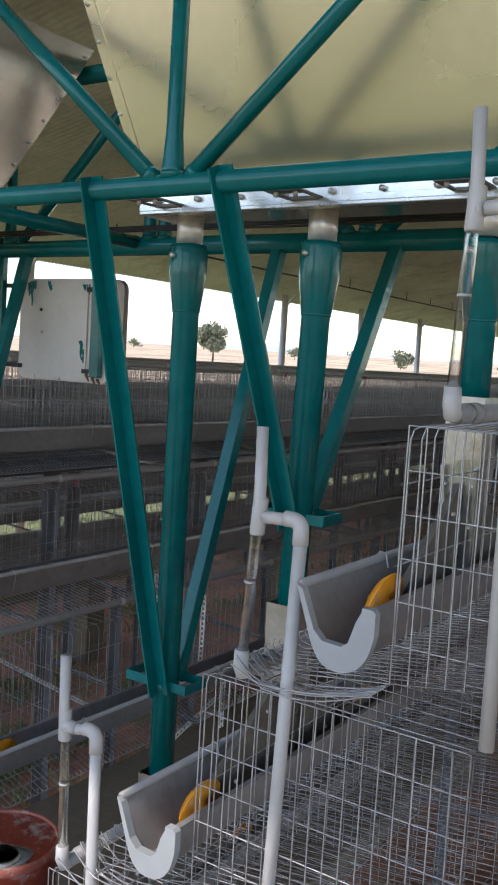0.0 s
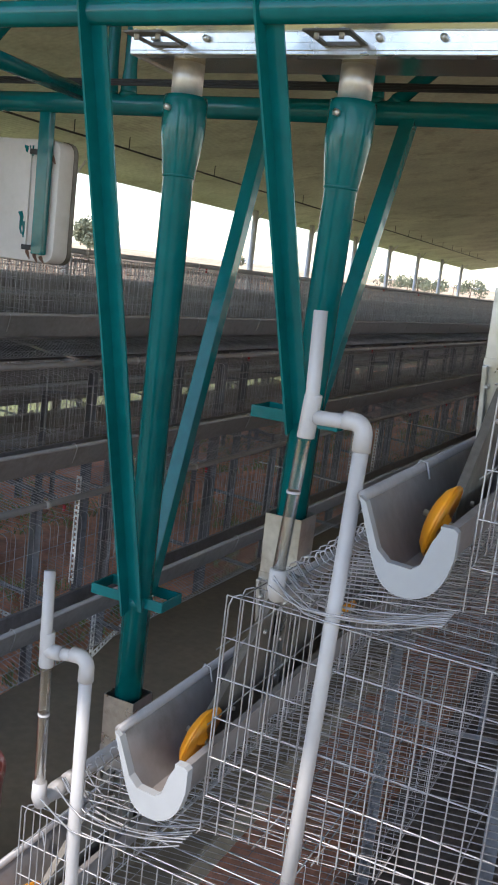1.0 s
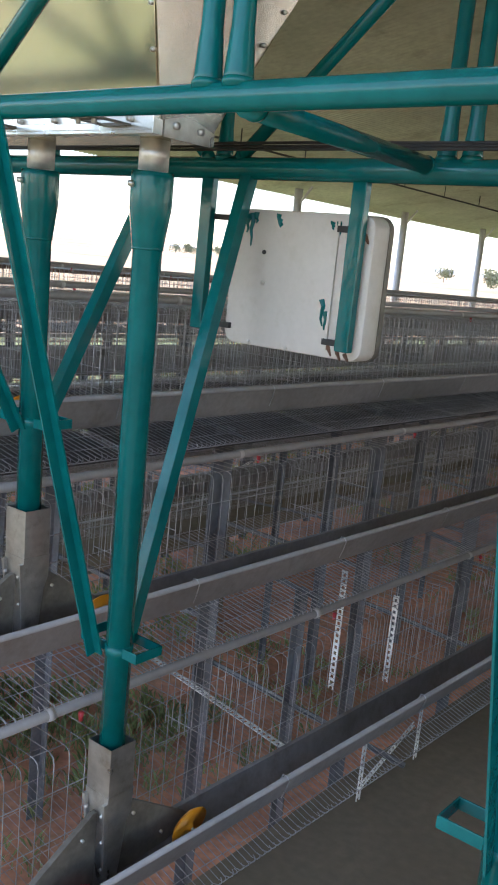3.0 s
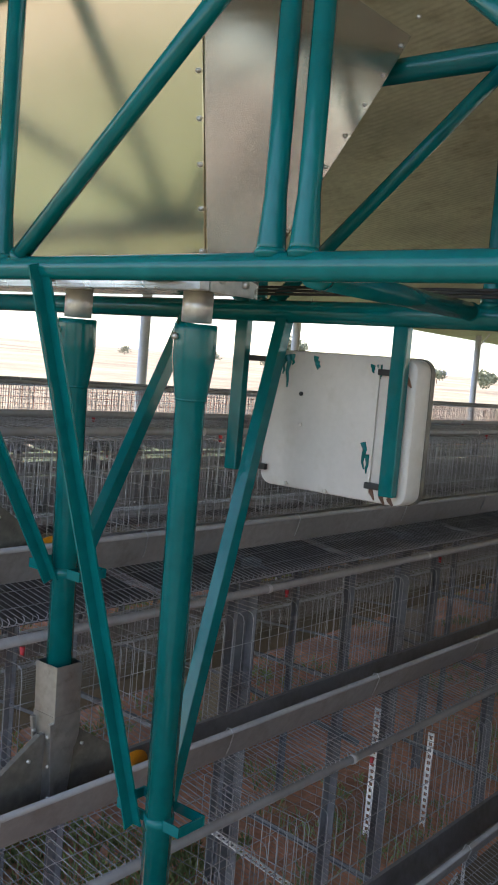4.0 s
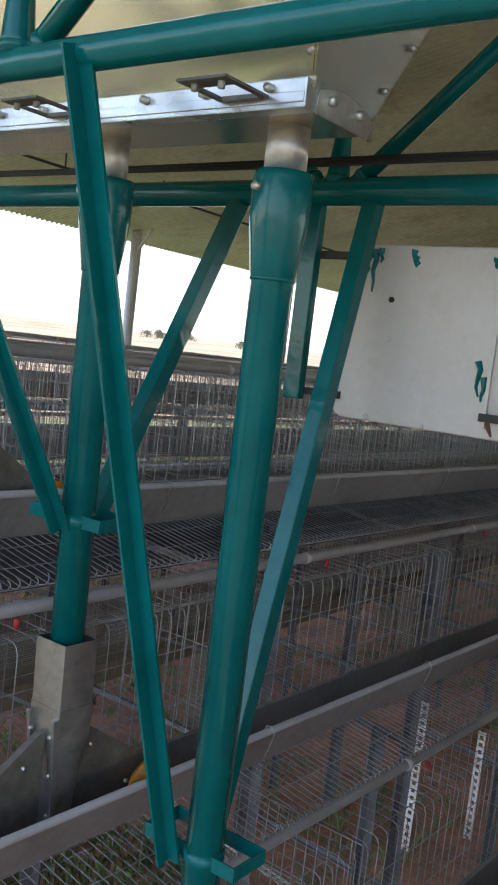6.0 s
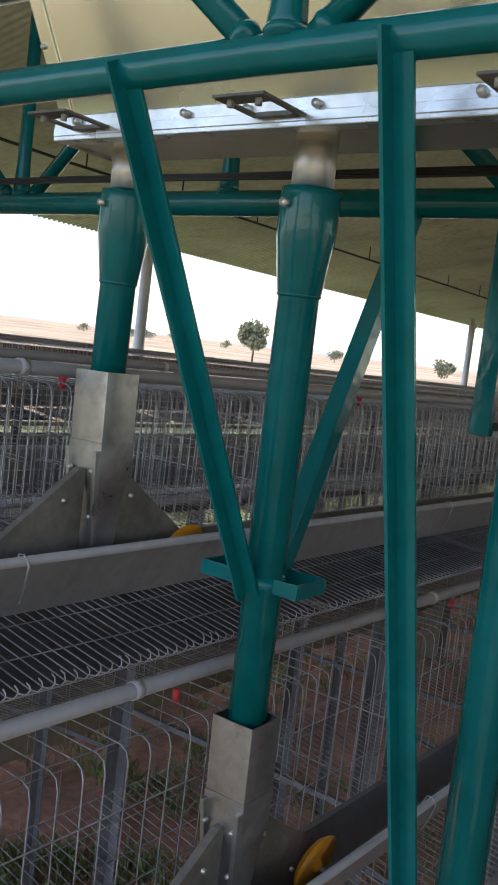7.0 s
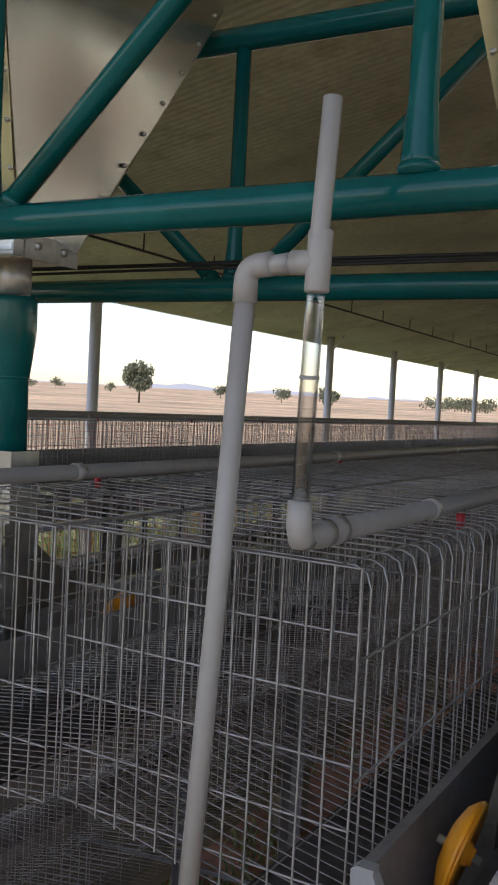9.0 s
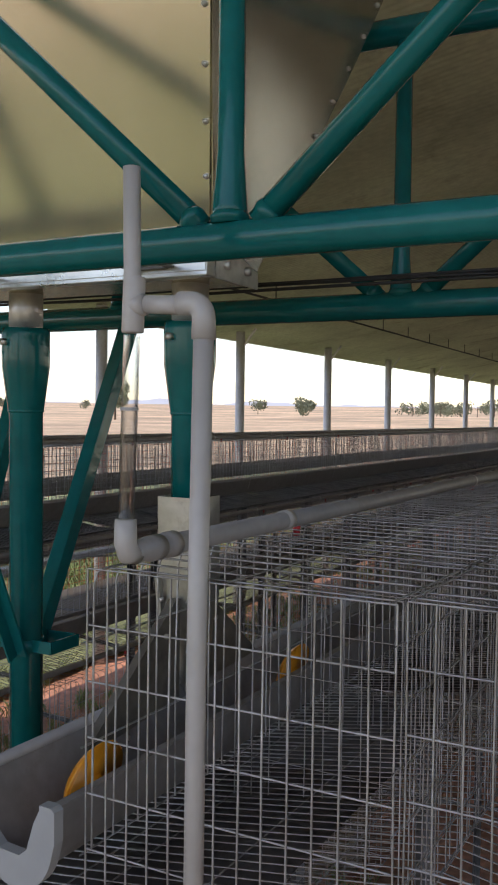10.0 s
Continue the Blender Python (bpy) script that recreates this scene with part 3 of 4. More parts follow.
def stand(y, row_x, i, tiers):
    """A galvanised stand that carries the tiers of a row."""
    s = thing("cage_stand", "dull galvanised steel cage stand, dusty, on the soil", "cage stand", "cage stands", (row_x, y, 0))
    for sgn in (-1, 1):
        part("post", bar((sgn * 0.53, 0, 1.47), (sgn * 0.53, 0, GROUND), 0.05, 0.07, (1, 0, 0), 0, True), POST, s)
        if i % 2:
            part("outer_post", bar((sgn * 0.98, 0.02, 0.90), (sgn * 0.98, 0.02, GROUND), 0.035, 0.045, (1, 0, 0), 0, True), POST, s)
        for F, T in tiers:
            part("tier_arm", bar((sgn * min(0.5, F - 0.18), 0.04, T - 0.455), (sgn * (F + 0.20), 0.04, T - 0.515), 0.018, 0.016, (0, 0, 1), 0, True), POST, s)
        if i % 3 == 1 and sgn > 0:
            part("cross_strip", ladder((0.42, -0.22, 0.475), (1.24, -0.37, 0.475), 0.030, (0, 1, 0)), PERF, s, "bright perforated steel strip")
            part("strip_post", ladder((1.01, 0.28, 0.93), (1.01, 0.28, 0.40), 0.028, (1, 0, 0)), PERF, s, "bright perforated steel strip")
            part("strip_post", ladder((1.13, 0.53, 0.80), (1.13, 0.53, 0.40), 0.028, (1, 0, 0)), PERF, s, "bright perforated steel strip")
            part("foot_strip", ladder((1.39, -0.06, 0.46), (1.39, -0.06, 0.205), 0.028, (0, 1, 0)), PERF, s, "bright perforated steel strip")
            part("foot_strip", ladder((1.39, 0.38, 0.44), (1.39, 0.38, 0.205), 0.028, (0, 1, 0)), PERF, s, "bright perforated steel strip")
            part("foot_brace", ladder((1.385, -0.04, 0.255), (1.385, 0.34, 0.375), 0.026, (0, 0, 1)), PERF, s, "bright perforated steel strip")
    part("tie", bar((-0.53, 0.05, 0.60), (0.53, 0.05, 0.60), 0.02, 0.02, (0, 0, 1)), POST, s)
    return s


# foot, tee height, top height, arm, tilt of the down pipe, rise of the arm, lean of the tube
STANDS = {
    (ROW_X[0], -1, 0): (0.359, 2.278, 2.440, 0.090, 0.0, 0.0, -0.015),
    (ROW_X[0], -1, 1): (0.734, 1.733, 1.907, 0.090, 0.030, 0.0, -0.022),
    (ROW_X[0], -1, 2): (1.177, 1.200, 1.362, 0.095, -0.020, 0.004, 0.009),
    (ROW_X[1], 1, 0): (0.350, 2.270, 2.461, 0.096, -0.043, -0.006, 0.008),
    (ROW_X[1], 1, 1): (0.743, 1.686, 1.859, 0.083, 0.0, 0.006, 0.004),
    (ROW_X[1], -1, 0): (0.369, 2.270, 2.452, 0.104, 0.005, -0.006, -0.010),
}
PLAIN_STANDS = ((0.355, 2.265, 2.452, 0.090, 0.0, 0.0, 0.0), (0.741, 1.70, 1.87, 0.090, 0.010, 0.0, 0.0), (1.174, 1.215, 1.365, 0.090, 0.010, 0.0, 0.0))
TIER_LABELS = ("galvanised wire cages of the top tier, empty", "galvanised wire cages of the middle tier, empty", "galvanised wire cages of the bottom tier, empty")
units = [cage_unit(F, T, D, lab) for (F, T), D, lab in zip(TIERS, (0.432, 0.55, 0.55), TIER_LABELS)]
worn_units = [cage_unit(F, T, D, lab.replace("galvanised", "darker thin"), True) for (F, T), D, lab in zip(WIDE_TIERS, (0.436, 0.42, 0.42), TIER_LABELS)]
sides = [(ROW_X[0], -1, (0, 1, 2)), (ROW_X[1], 1, (0, 1, 2)), (ROW_X[1], -1, (0, 1, 2)), (ROW_X[2], 1, (0, 1, 2)), (ROW_X[2], -1, (0, 1)), (ROW_X[0], 1, (0,))]
for row, sgn, tiers in sides:
    for k in tiers:
        reach = 26
        F, T = (TIERS if row == ROW_X[0] else WIDE_TIERS)[k]
        for i in range(reach):
            m = Matrix.Translation((row, END + SKEW[row] * sgn * F, 0)) @ Matrix.Rotation(-SKEW[row], 4, "Z") @ Matrix.Translation((0, i * (UNIT + 0.004), 0)) @ Matrix.Diagonal((sgn, 1, 1, 1))
            unit = copy_thing(worn_units[k] if k and row != ROW_X[0] else units[k], m)
            if i == 0 and row == ROW_X[0]:
                for o in unit.children:
                    if o.name.startswith("dropping_sheet"):
                        bpy.data.objects.remove(o)
        length = reach * (UNIT + 0.004)
        lab = ("grey plastic feed trough along the top tier", "grey plastic feed trough along the middle tier", "grey plastic feed trough along the bottom tier")[k]
        t = trough(F, T, length, lab)
        t.location = (row, END - 0.02 + SKEW[row] * sgn * F, 0)
        t.scale = (sgn, 1, 1)
        t.rotation_euler.z = -SKEW[row]
        stand_plan = STANDS.get((row, sgn, k), PLAIN_STANDS[k])
        w = water_line(F, T, length, (0.85, 1.0, 0.75)[k], ("water line over the top tier with a clear level tube", "water line over the middle tier with a clear level tube", "water line over the bottom tier with a clear level tube")[k], k, *stand_plan)
        w.location = (row, END + 0.004 + SKEW[row] * sgn * stand_plan[0], 0)
        w.scale = (sgn, 1, 1)
        w.rotation_euler.z = -SKEW[row]
for u0 in units + worn_units:
    for o in (*u0.children_recursive, u0):
        bpy.data.objects.remove(o)
for row in ROW_X:
    for i in range(1, 17):
        y = END + 0.615 + i * 1.204
        stand(y, row + SKEW[row] * (y - END), i, TIERS if row == ROW_X[0] else WIDE_TIERS)


# ---- feeding gantry ----
Y0, Y1, ZL, ZT = 0.98, 1.82, 2.387, 2.985
NODES = [-0.37, -1.10, -1.81, -2.58, -3.314, -4.032, -4.77, -5.52]
REAR_NODES = [-0.31 - 0.75 * k for k in range(8)]
frame_front = thing("gantry_truss", "teal painted tubular truss across the rows", "truss", "gantry trusses")
frame_back = thing("gantry_truss", "teal painted tubular truss across the rows", "truss", "gantry trusses")
for fr, y, r in ((frame_front, Y0, 0.0235), (frame_back, Y1, 0.030)):
    dip, wide = (0.009, 0.003) if fr == frame_front else (0.0, 0.0)
    part("lower_chord", smooth(sweep(bmesh.new(), [(1.2, y, ZL), (-2.6, y, ZL), (-3.5, y, ZL - dip), (-7.6, y, ZL - dip)], [r, r, r + wide, r + wide], 24)), TEAL, fr)
    part("upper_chord", rod((1.2, y, ZT), (-7.6, y, ZT), r, 24), TEAL, fr)
    for x in [0.44] + (NODES if fr == frame_front else REAR_NODES):
        xs = (x, x - 0.065) if abs(x + 1.81) < 0.01 else (x,)
        for xx in xs:
            bm = sweep(bmesh.new(), [(xx, y, ZL + r * 0.6), (xx, y, ZL + r + 0.012), (xx, y, ZL + 0.11), (xx, y, ZT)], [0.026, 0.024, 0.0185, 0.0185], 18)
            up = part("upright", smooth(bm), TEAL, fr)
            foot = Vector((xx, y, ZL + r * 0.92))
            part("weld", smooth(sweep(bmesh.new(), [foot - Vector((0, 0, 0.006)), foot, foot + Vector((0, 0, 0.007))], [0.0255, 0.0280, 0.0250], 18), 70), TEAL, up)
    for x in (0.44, -1.10, -2.58, -4.032, -5.52) if fr == frame_front else (0.44, -1.06, -2.56, -4.06, -5.56):
        for s in (-1, 1):
            reach = 0.68 if x == -4.032 or fr == frame_back else 0.72
            foot, head = Vector((x + s * 0.045, y, ZL + r * 0.5)), Vector((x + s * reach, y, ZT - 0.01))
            brace = part("diagonal", rod(foot, head, 0.0185, 18), TEAL, fr)
            along = (head - foot).normalized()
            seat = foot + along * (r * 0.75)
            part("weld", smooth(sweep(bmesh.new(), [seat - along * 0.008, seat, seat + along * 0.009], [0.0188, 0.0212, 0.0187], 16), 70), TEAL, brace)
crossing = thing("gantry_crosspiece", "teal painted tube bracing between two trusses", "brace", "gantry braces")
ends = Vector((-1.79, Y0, ZL - 0.012)), Vector((-1.915, Y1, ZL + 0.012))
part("tube", rod(*ends, 0.021, 18), TEAL, crossing)
for end, far in (ends, ends[::-1]):
    way = (far - end).normalized()
    part("weld", smooth(sweep(bmesh.new(), [end + way * 0.018, end + way * 0.028, end + way * 0.038], [0.0214, 0.0232, 0.0213], 16), 70), TEAL, crossing)


def hopper(xa, xb):
    """A sheet-metal feed hopper, narrow below and wide above."""
    h = thing("feed_hopper", "galvanised sheet-metal feed hopper with bolted seams", "feed hopper", "feed hoppers")
    yb0, yb1, zb = 1.262, 1.405, 2.382
    yt0, yt1, zt = 1.025, 1.785, 3.05
    bm = bmesh.new()
    fl = 0.12
    o = [[bm.verts.new(v) for v in ((xa - f, y0, z), (xb + f, y0, z), (xb + f, y1, z), (xa - f, y1, z))] for y0, y1, z, f in ((yb0, yb1, zb, 0), (yt0, yt1, zt, fl))]
    bm.faces.new(o[0][::-1])
    for k in (0, 2):
        bm.faces.new((o[0][k], o[0][(k + 1) % 4], o[1][(k + 1) % 4], o[1][k]))
    bmesh.ops.recalc_face_normals(bm, faces=bm.faces[:])
    part("body", bm, SHEET, h)
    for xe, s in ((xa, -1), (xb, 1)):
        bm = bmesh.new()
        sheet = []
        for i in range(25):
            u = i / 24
            # bulge added for a sky reflection: inwards low, outwards above, most mid-sheet
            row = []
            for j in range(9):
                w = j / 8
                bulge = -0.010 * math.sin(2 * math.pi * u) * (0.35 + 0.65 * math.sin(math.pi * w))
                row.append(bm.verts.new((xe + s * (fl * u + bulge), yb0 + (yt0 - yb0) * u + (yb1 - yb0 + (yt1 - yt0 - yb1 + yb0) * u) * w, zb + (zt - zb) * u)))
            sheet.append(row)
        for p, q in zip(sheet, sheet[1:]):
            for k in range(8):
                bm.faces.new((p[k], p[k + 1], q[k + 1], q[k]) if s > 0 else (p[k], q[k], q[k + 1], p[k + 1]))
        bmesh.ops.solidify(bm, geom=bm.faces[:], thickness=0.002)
        part("end_sheet", smooth(bm, 40), ENDSHEET, h, "grey zinc end sheet without the front's warm tint")
    part("front_lip", block(xa - 0.004, xb + 0.004, yb0 - 0.030, yb0 - 0.001, zb - 0.004, zb + 0.040, 0.002), LIP, h, "bright bolted steel lip")
    part("lip_fold", block(xa - 0.002, xb + 0.002, yb0 - 0.0325, yb0 - 0.0302, zb + 0.004, zb + 0.019, 0.0008), LIP, h)
    sl = (yt0 - yb0) / (zt - zb)
    for xe in (xa, xb):
        s = 1 if xe == xa else -1
        part("seam", bar((xe + s * 0.012, yb0 - 0.003 + sl * 0.05, zb + 0.05), (xe + s * (0.012 - fl), yt0 - 0.003, zt), 0.03, 0.003, (1, 0, 0)), SHEET, h)
        for j in range(9):
            z = zb + 0.075 + j * 0.08
            y = yb0 + sl * (z - zb) - 0.004
            xr = xe - s * fl * (z - zb) / (zt - zb)
            part("rivet", rod((xr + s * 0.010, y + 0.004, z), (xr + s * 0.010, y - 0.006, z - 0.002), 0.006, 10, 0.004), GALV, h)
            z2 = z
            yy = yb1 + (yt1 - yb1) / (zt - zb) * (z2 - zb) - 0.02
            part("rivet", rod((xr, yy, z2), (xr - s * 0.008, yy, z2 - 0.001), 0.006, 10, 0.004), GALV, h)
    for xe, s in ((xa, -1), (xb, 1)):
        flange = part("end_flange", block(min(xe, xe + s * 0.004), max(xe, xe + s * 0.004), yb0 + 0.004, yb1 + 0.02, zb - 0.004, zb + 0.045), GALV, h)
        for yy in (yb0 + 0.035, yb1 - 0.03):
            part("bolt", rod((xe + s * 0.003, yy, zb + 0.022), (xe + s * 0.014, yy, zb + 0.022), 0.008, 6), GALV, flange)
    n = 8
    for j in range(n):
        x = xa + 0.06 + (xb - xa - 0.12) * j / (n - 1)
        part("bolt", rod((x, yb0 - 0.028, zb + 0.026), (x, yb0 - 0.042, zb + 0.026), 0.0075, 6, 0.007), GALV, h)
    for j in range(3):
        x = xa + 0.10 + (xb - xa - 0.2) * j / 2
        bm = block(x - 0.052, x + 0.040, yb0 - 0.135, yb0 - 0.100, zb + 0.012, zb + 0.016)
        block(x - 0.052, x - 0.040, yb0 - 0.100, yb0 - 0.030, zb + 0.012, zb + 0.016, 0, bm)
        block(x + 0.028, x + 0.040, yb0 - 0.100, yb0 - 0.030, zb + 0.012, zb + 0.016, 0, bm)
        block(x - 0.040, x + 0.028, yb0 - 0.044, yb0 - 0.032, zb + 0.010, zb + 0.017, 0, bm)
        slide = part("slide_handle", bm, WING, h, "dark flat-bar slide handle")
        for dx in (-0.03, 0.02):
            part("nut", rod((x + dx, yb0 - 0.118, zb + 0.002), (x + dx, yb0 - 0.118, zb + 0.021), 0.0055, 6), GALV, slide)
    return h


def chute(top, end, tier, row, lean):
    """A teal drop pipe from a hopper to a feed trough, with its shoe."""
    F, T = (TIERS if row == 0 else WIDE_TIERS)[tier]
    x, zend = top[0], end[2]
    top, end = Vector(top), Vector(end)
    d = (end - top).normalized()
    c = thing("feed_drop_pipe", ("short", "medium-long", "long")[tier] + " teal feed pipe with a galvanised shoe in the trough", "feed pipe", "feed drop pipes")
    part("sleeve", smooth(sweep(bmesh.new(), [top + Vector((0, 0, 0.075)), top + Vector((0, 0, 0.006))], 0.0345, 28)), SLEEVE, c, "bare galvanised sleeve")
    pts = [top + d * -0.002, top + d * 0.010, top + d * 0.062, top + d * 0.078, top + d * 0.162, top + d * 0.172, end + d * 0.03]
    part("pipe", smooth(sweep(bmesh.new(), pts, [0.048, 0.049, 0.049, 0.0485, 0.037, 0.0345, 0.034], 28)), TEAL, c)
    ring = top + d * 0.167
    part("weld_ring", smooth(sweep(bmesh.new(), [ring - d * 0.004, ring, ring + d * 0.004], [0.0350, 0.0378, 0.0350], 28)), TEAL, c)
    part("bolt", rod(top + Vector((-0.012, -0.040, -0.028)), top + Vector((-0.014, -0.058, -0.028)), 0.0075, 6), GALV, c)
    # shoe
    zt, zb, zm = zend + 0.018, T - 0.40, zend - 0.12
    bm = bmesh.new()
    prof = [(zt - 0.05, 0.040, 0.040), (zt, 0.041, 0.041), (zt, 0.0435, 0.0435), (zm, 0.0425, 0.0435)]
    low_prof = [(zm + 0.004, 0.0405, 0.0415), (zm + 0.003, 0.0442, 0.0452), (zm - 0.06, 0.0415, 0.0440), (zm - 0.10, 0.034, 0.036), (zb, 0.020, 0.022)]
    for name, pr, lab in (("shoe", prof, "galvanised sheet box shoe"), ("shoe_tongue", low_prof, "tapered riveted shoe end, worn and dirty")):
        bm = bmesh.new()
        ringsv = []
        for z, wx, wy in pr:
            f = (zt - z) / (zt - zb)
            cy = end.y + 0.012 * f
            ringsv.append([bm.verts.new((end.x + p * wx, cy + q * wy, z)) for p, q in ((-1, -1), (1, -1), (1, 1), (-1, 1))])
        for p, q in zip(ringsv, ringsv[1:]):
            for k in range(4):
                bm.faces.new((p[k], p[(k + 1) % 4], q[(k + 1) % 4], q[k]))
        bm.faces.new(ringsv[0]), bm.faces.new(ringsv[-1])
        bmesh.ops.recalc_face_normals(bm, faces=bm.faces[:])
        bmesh.ops.bevel(bm, geom=[e for e in bm.edges if abs(e.verts[0].co.z - e.verts[1].co.z) > 0.06], offset=0.0025, segments=2, affect="EDGES", profile=0.5)
        shoe = part(name, smooth(bm, 35), SHOE, c, lab)
        if name == "shoe_tongue":
            for sx in (-1, 1):
                part("flange", bar((end.x + sx * 0.038, end.y - 0.046, zm - 0.012), (end.x + sx * 0.024, end.y - 0.016, zb + 0.01), 0.010, 0.014, (1, 0, 0), 0.002), SHOE, shoe)
                for q in (0.12, 0.45, 0.8):
                    px, py, pz = end.x + sx * (0.031 - 0.012 * q), end.y - 0.047 + 0.028 * q, zm - 0.02 + (zb - zm + 0.03) * q
                    part("rivet", rod((px, py, pz), (px, py - 0.008, pz), 0.005, 8, 0.004), GALV, shoe)
    # level plates
    for s in (-1, 1):
        za, ze = zend - 0.17, T - 0.335
        prof = [(0.04, za), (0.055, za), (0.32, ze), (0.325, ze - 0.03), (0.24, T - 0.385), (0.04, T - 0.395)]
        bm = bmesh.new()
        a = [bm.verts.new((end.x - 0.008, end.y + s * y, z)) for y, z in prof]
        b = [bm.verts.new((end.x + 0.008, end.y + s * y, z)) for y, z in prof]
        bm.faces.new(a), bm.faces.new(b[::-1])
        for k in range(len(prof)):
            bm.faces.new((a[k], b[k], b[(k + 1) % len(prof)], a[(k + 1) % len(prof)]))
        bmesh.ops.recalc_face_normals(bm, faces=bm.faces[:])
        wing = part("wing", bm, WING, c, "dark dirty sheet-metal wing that levels the feed")
        for yy, zz in ((0.09, za - 0.06), (0.21, ze - 0.01)):
            part("rivet", rod((end.x - 0.014, end.y + s * yy, zz), (end.x + 0.014, end.y + s * yy, zz), 0.005, 8), GALV, wing)
    side = 1 if row == 1 else -1
    row_x = ROW_X[0] if row == 0 else ROW_X[1]
    for s in (-1, 1):
        y = (1.745 if row == 0 else 1.65) if s > 0 else 0.975
        rx, rz = row_x + side * (F + 0.083) + SKEW[row_x] * (y - END), T - 0.343
        mid, axis = Vector((rx, y, rz)), Vector((math.cos(0.28), 0, -math.sin(0.28)))
        # a dished disc, hollow towards +x, with a small hub and axle bolt
        prof = [(0.004, 0.012), (-0.010, 0.016), (-0.011, 0.030), (-0.006, 0.050), (0.002, 0.062), (0.006, 0.0655), (0.009, 0.0645), (0.005, 0.058), (-0.002, 0.047), (-0.006, 0.030), (-0.004, 0.018), (0.012, 0.014), (0.013, 0.006)]
        wheel = part("roller", smooth(sweep(bmesh.new(), [mid + axis * (dx * 1.25) for dx, _ in prof], [q for _, q in prof], 32), 50), ORANGE, c, "orange plastic roller disc")
        part("hub", rod(mid - axis * 0.016, mid + axis * 0.020, 0.011, 16), ORANGE, wheel)
        part("axle", rod(mid - axis * 0.026, mid + axis * 0.030, 0.0055, 8), GALV, wheel)
        arm = [(y - s * 0.18, rz + 0.050), (y + s * 0.025, rz + 0.034), (y + s * 0.025, rz + 0.004), (y - s * 0.18, rz - 0.010)]
        bm = bmesh.new()
        fa, fb = [[bm.verts.new((rx + dx, py, pz)) for py, pz in arm] for dx in (0.026, 0.029)]
        bm.faces.new(fa), bm.faces.new(fb[::-1])
        for q in range(4):
            bm.faces.new((fa[q], fb[q], fb[(q + 1) % 4], fa[(q + 1) % 4]))
        bmesh.ops.recalc_face_normals(bm, faces=bm.faces[:])
        if s > 0 and row == 0:
            part("roller_arm", bm, WING, c, "dirty flat arm that carries the roller")
        else:
            bm.free()
    if tier > 0:
        zr = (0, 1.657, 1.150)[tier]
        f = (top.z - zr) / (top.z - end.z)
        rc = top + (end - top) * f
        top_off, low_off, rear_off = lean
        wide = 0.038 if row == 0 else 0.029
        part("front_strut", bar((x + top_off + (0.012 if row == 0 else 0.024), Y0 - 0.030, ZL + (0.024 if row == 0 else 0.004)), (rc.x + low_off, rc.y - 0.042, zr - 0.024), wide, wide, (1, 0, 0), 0, True), TEAL, c)
        part("rear_strut", bar((x + rear_off, Y1, ZL - 0.01), (rc.x + 0.3 * rear_off, rc.y + 0.055, zr - 0.01), 0.036, 0.036, (1, 0, 0), 0.002), TEAL, c)
        part("collar", smooth(sweep(bmesh.new(), [rc + Vector((0, 0, 0.012)), rc - Vector((0, 0, 0.014))], 0.0365, 24)), TEAL, c)
        # a flat-bar ring round the pipe, longer on the strut's side
        xl, xr, yf, yb = rc.x - 0.125, rc.x + 0.080, rc.y - 0.013, rc.y + 0.070
        for x0, x1, y0, y1 in ((xl, xr, yf - 0.005, yf), (xl, xr, yb, yb + 0.005), (xl, xl + 0.005, yf + 0.001, yb - 0.001), (xr - 0.005, xr, yf + 0.001, yb - 0.001)):
            part("bracket", block(x0, x1, y0, y1, zr - 0.013, zr + 0.013, 0.0012), TEAL, c)
    return c


LEANS = {(0, 1): (-0.042, 0.0, -0.034), (0, 2): (-0.004, 0.012, -0.036), (1, 1): (-0.077, 0.0, -0.056), (1, 2): (-0.092, -0.042, -0.11), (2, 1): (0.03, 0.015, -0.07), (2, 2): (0.03, 0.015, 0.01)}
# drop pipes by hopper and tier: top and lower end
DROPS = {
    (0, 0): ((-0.527, 1.332, 2.31), (-0.539, 1.36, 1.960)), (0, 1): ((-0.925, 1.330, 2.31), (-0.946, 1.33, 1.427)), (0, 2): ((-1.317, 1.328, 2.31), (-1.310, 1.318, 0.886)),
    (1, 0): ((-3.172, 1.350, 2.31), (-3.193, 1.368, 1.955)), (1, 1): ((-2.762, 1.348, 2.31), (-2.787, 1.388, 1.393)), (1, 2): ((-2.352, 1.342, 2.31), (-2.363, 1.362, 0.876)),
    (2, 0): ((-4.313, 1.345, 2.31), (-4.320, 1.36, 1.968)), (2, 1): ((-4.708, 1.345, 2.31), (-4.712, 1.36, 1.393)), (2, 2): ((-5.11, 1.345, 2.31), (-5.12, 1.36, 0.876)),
}
for row, (a, b) in enumerate(((-1.405, -0.42), (-3.253, -2.254), (-5.21, -4.217))):
    hopper(a, b)
    for tier in range(3):
        chute(*DROPS[row, tier], tier, row, LEANS.get((row, tier), (0, 0, 0)))

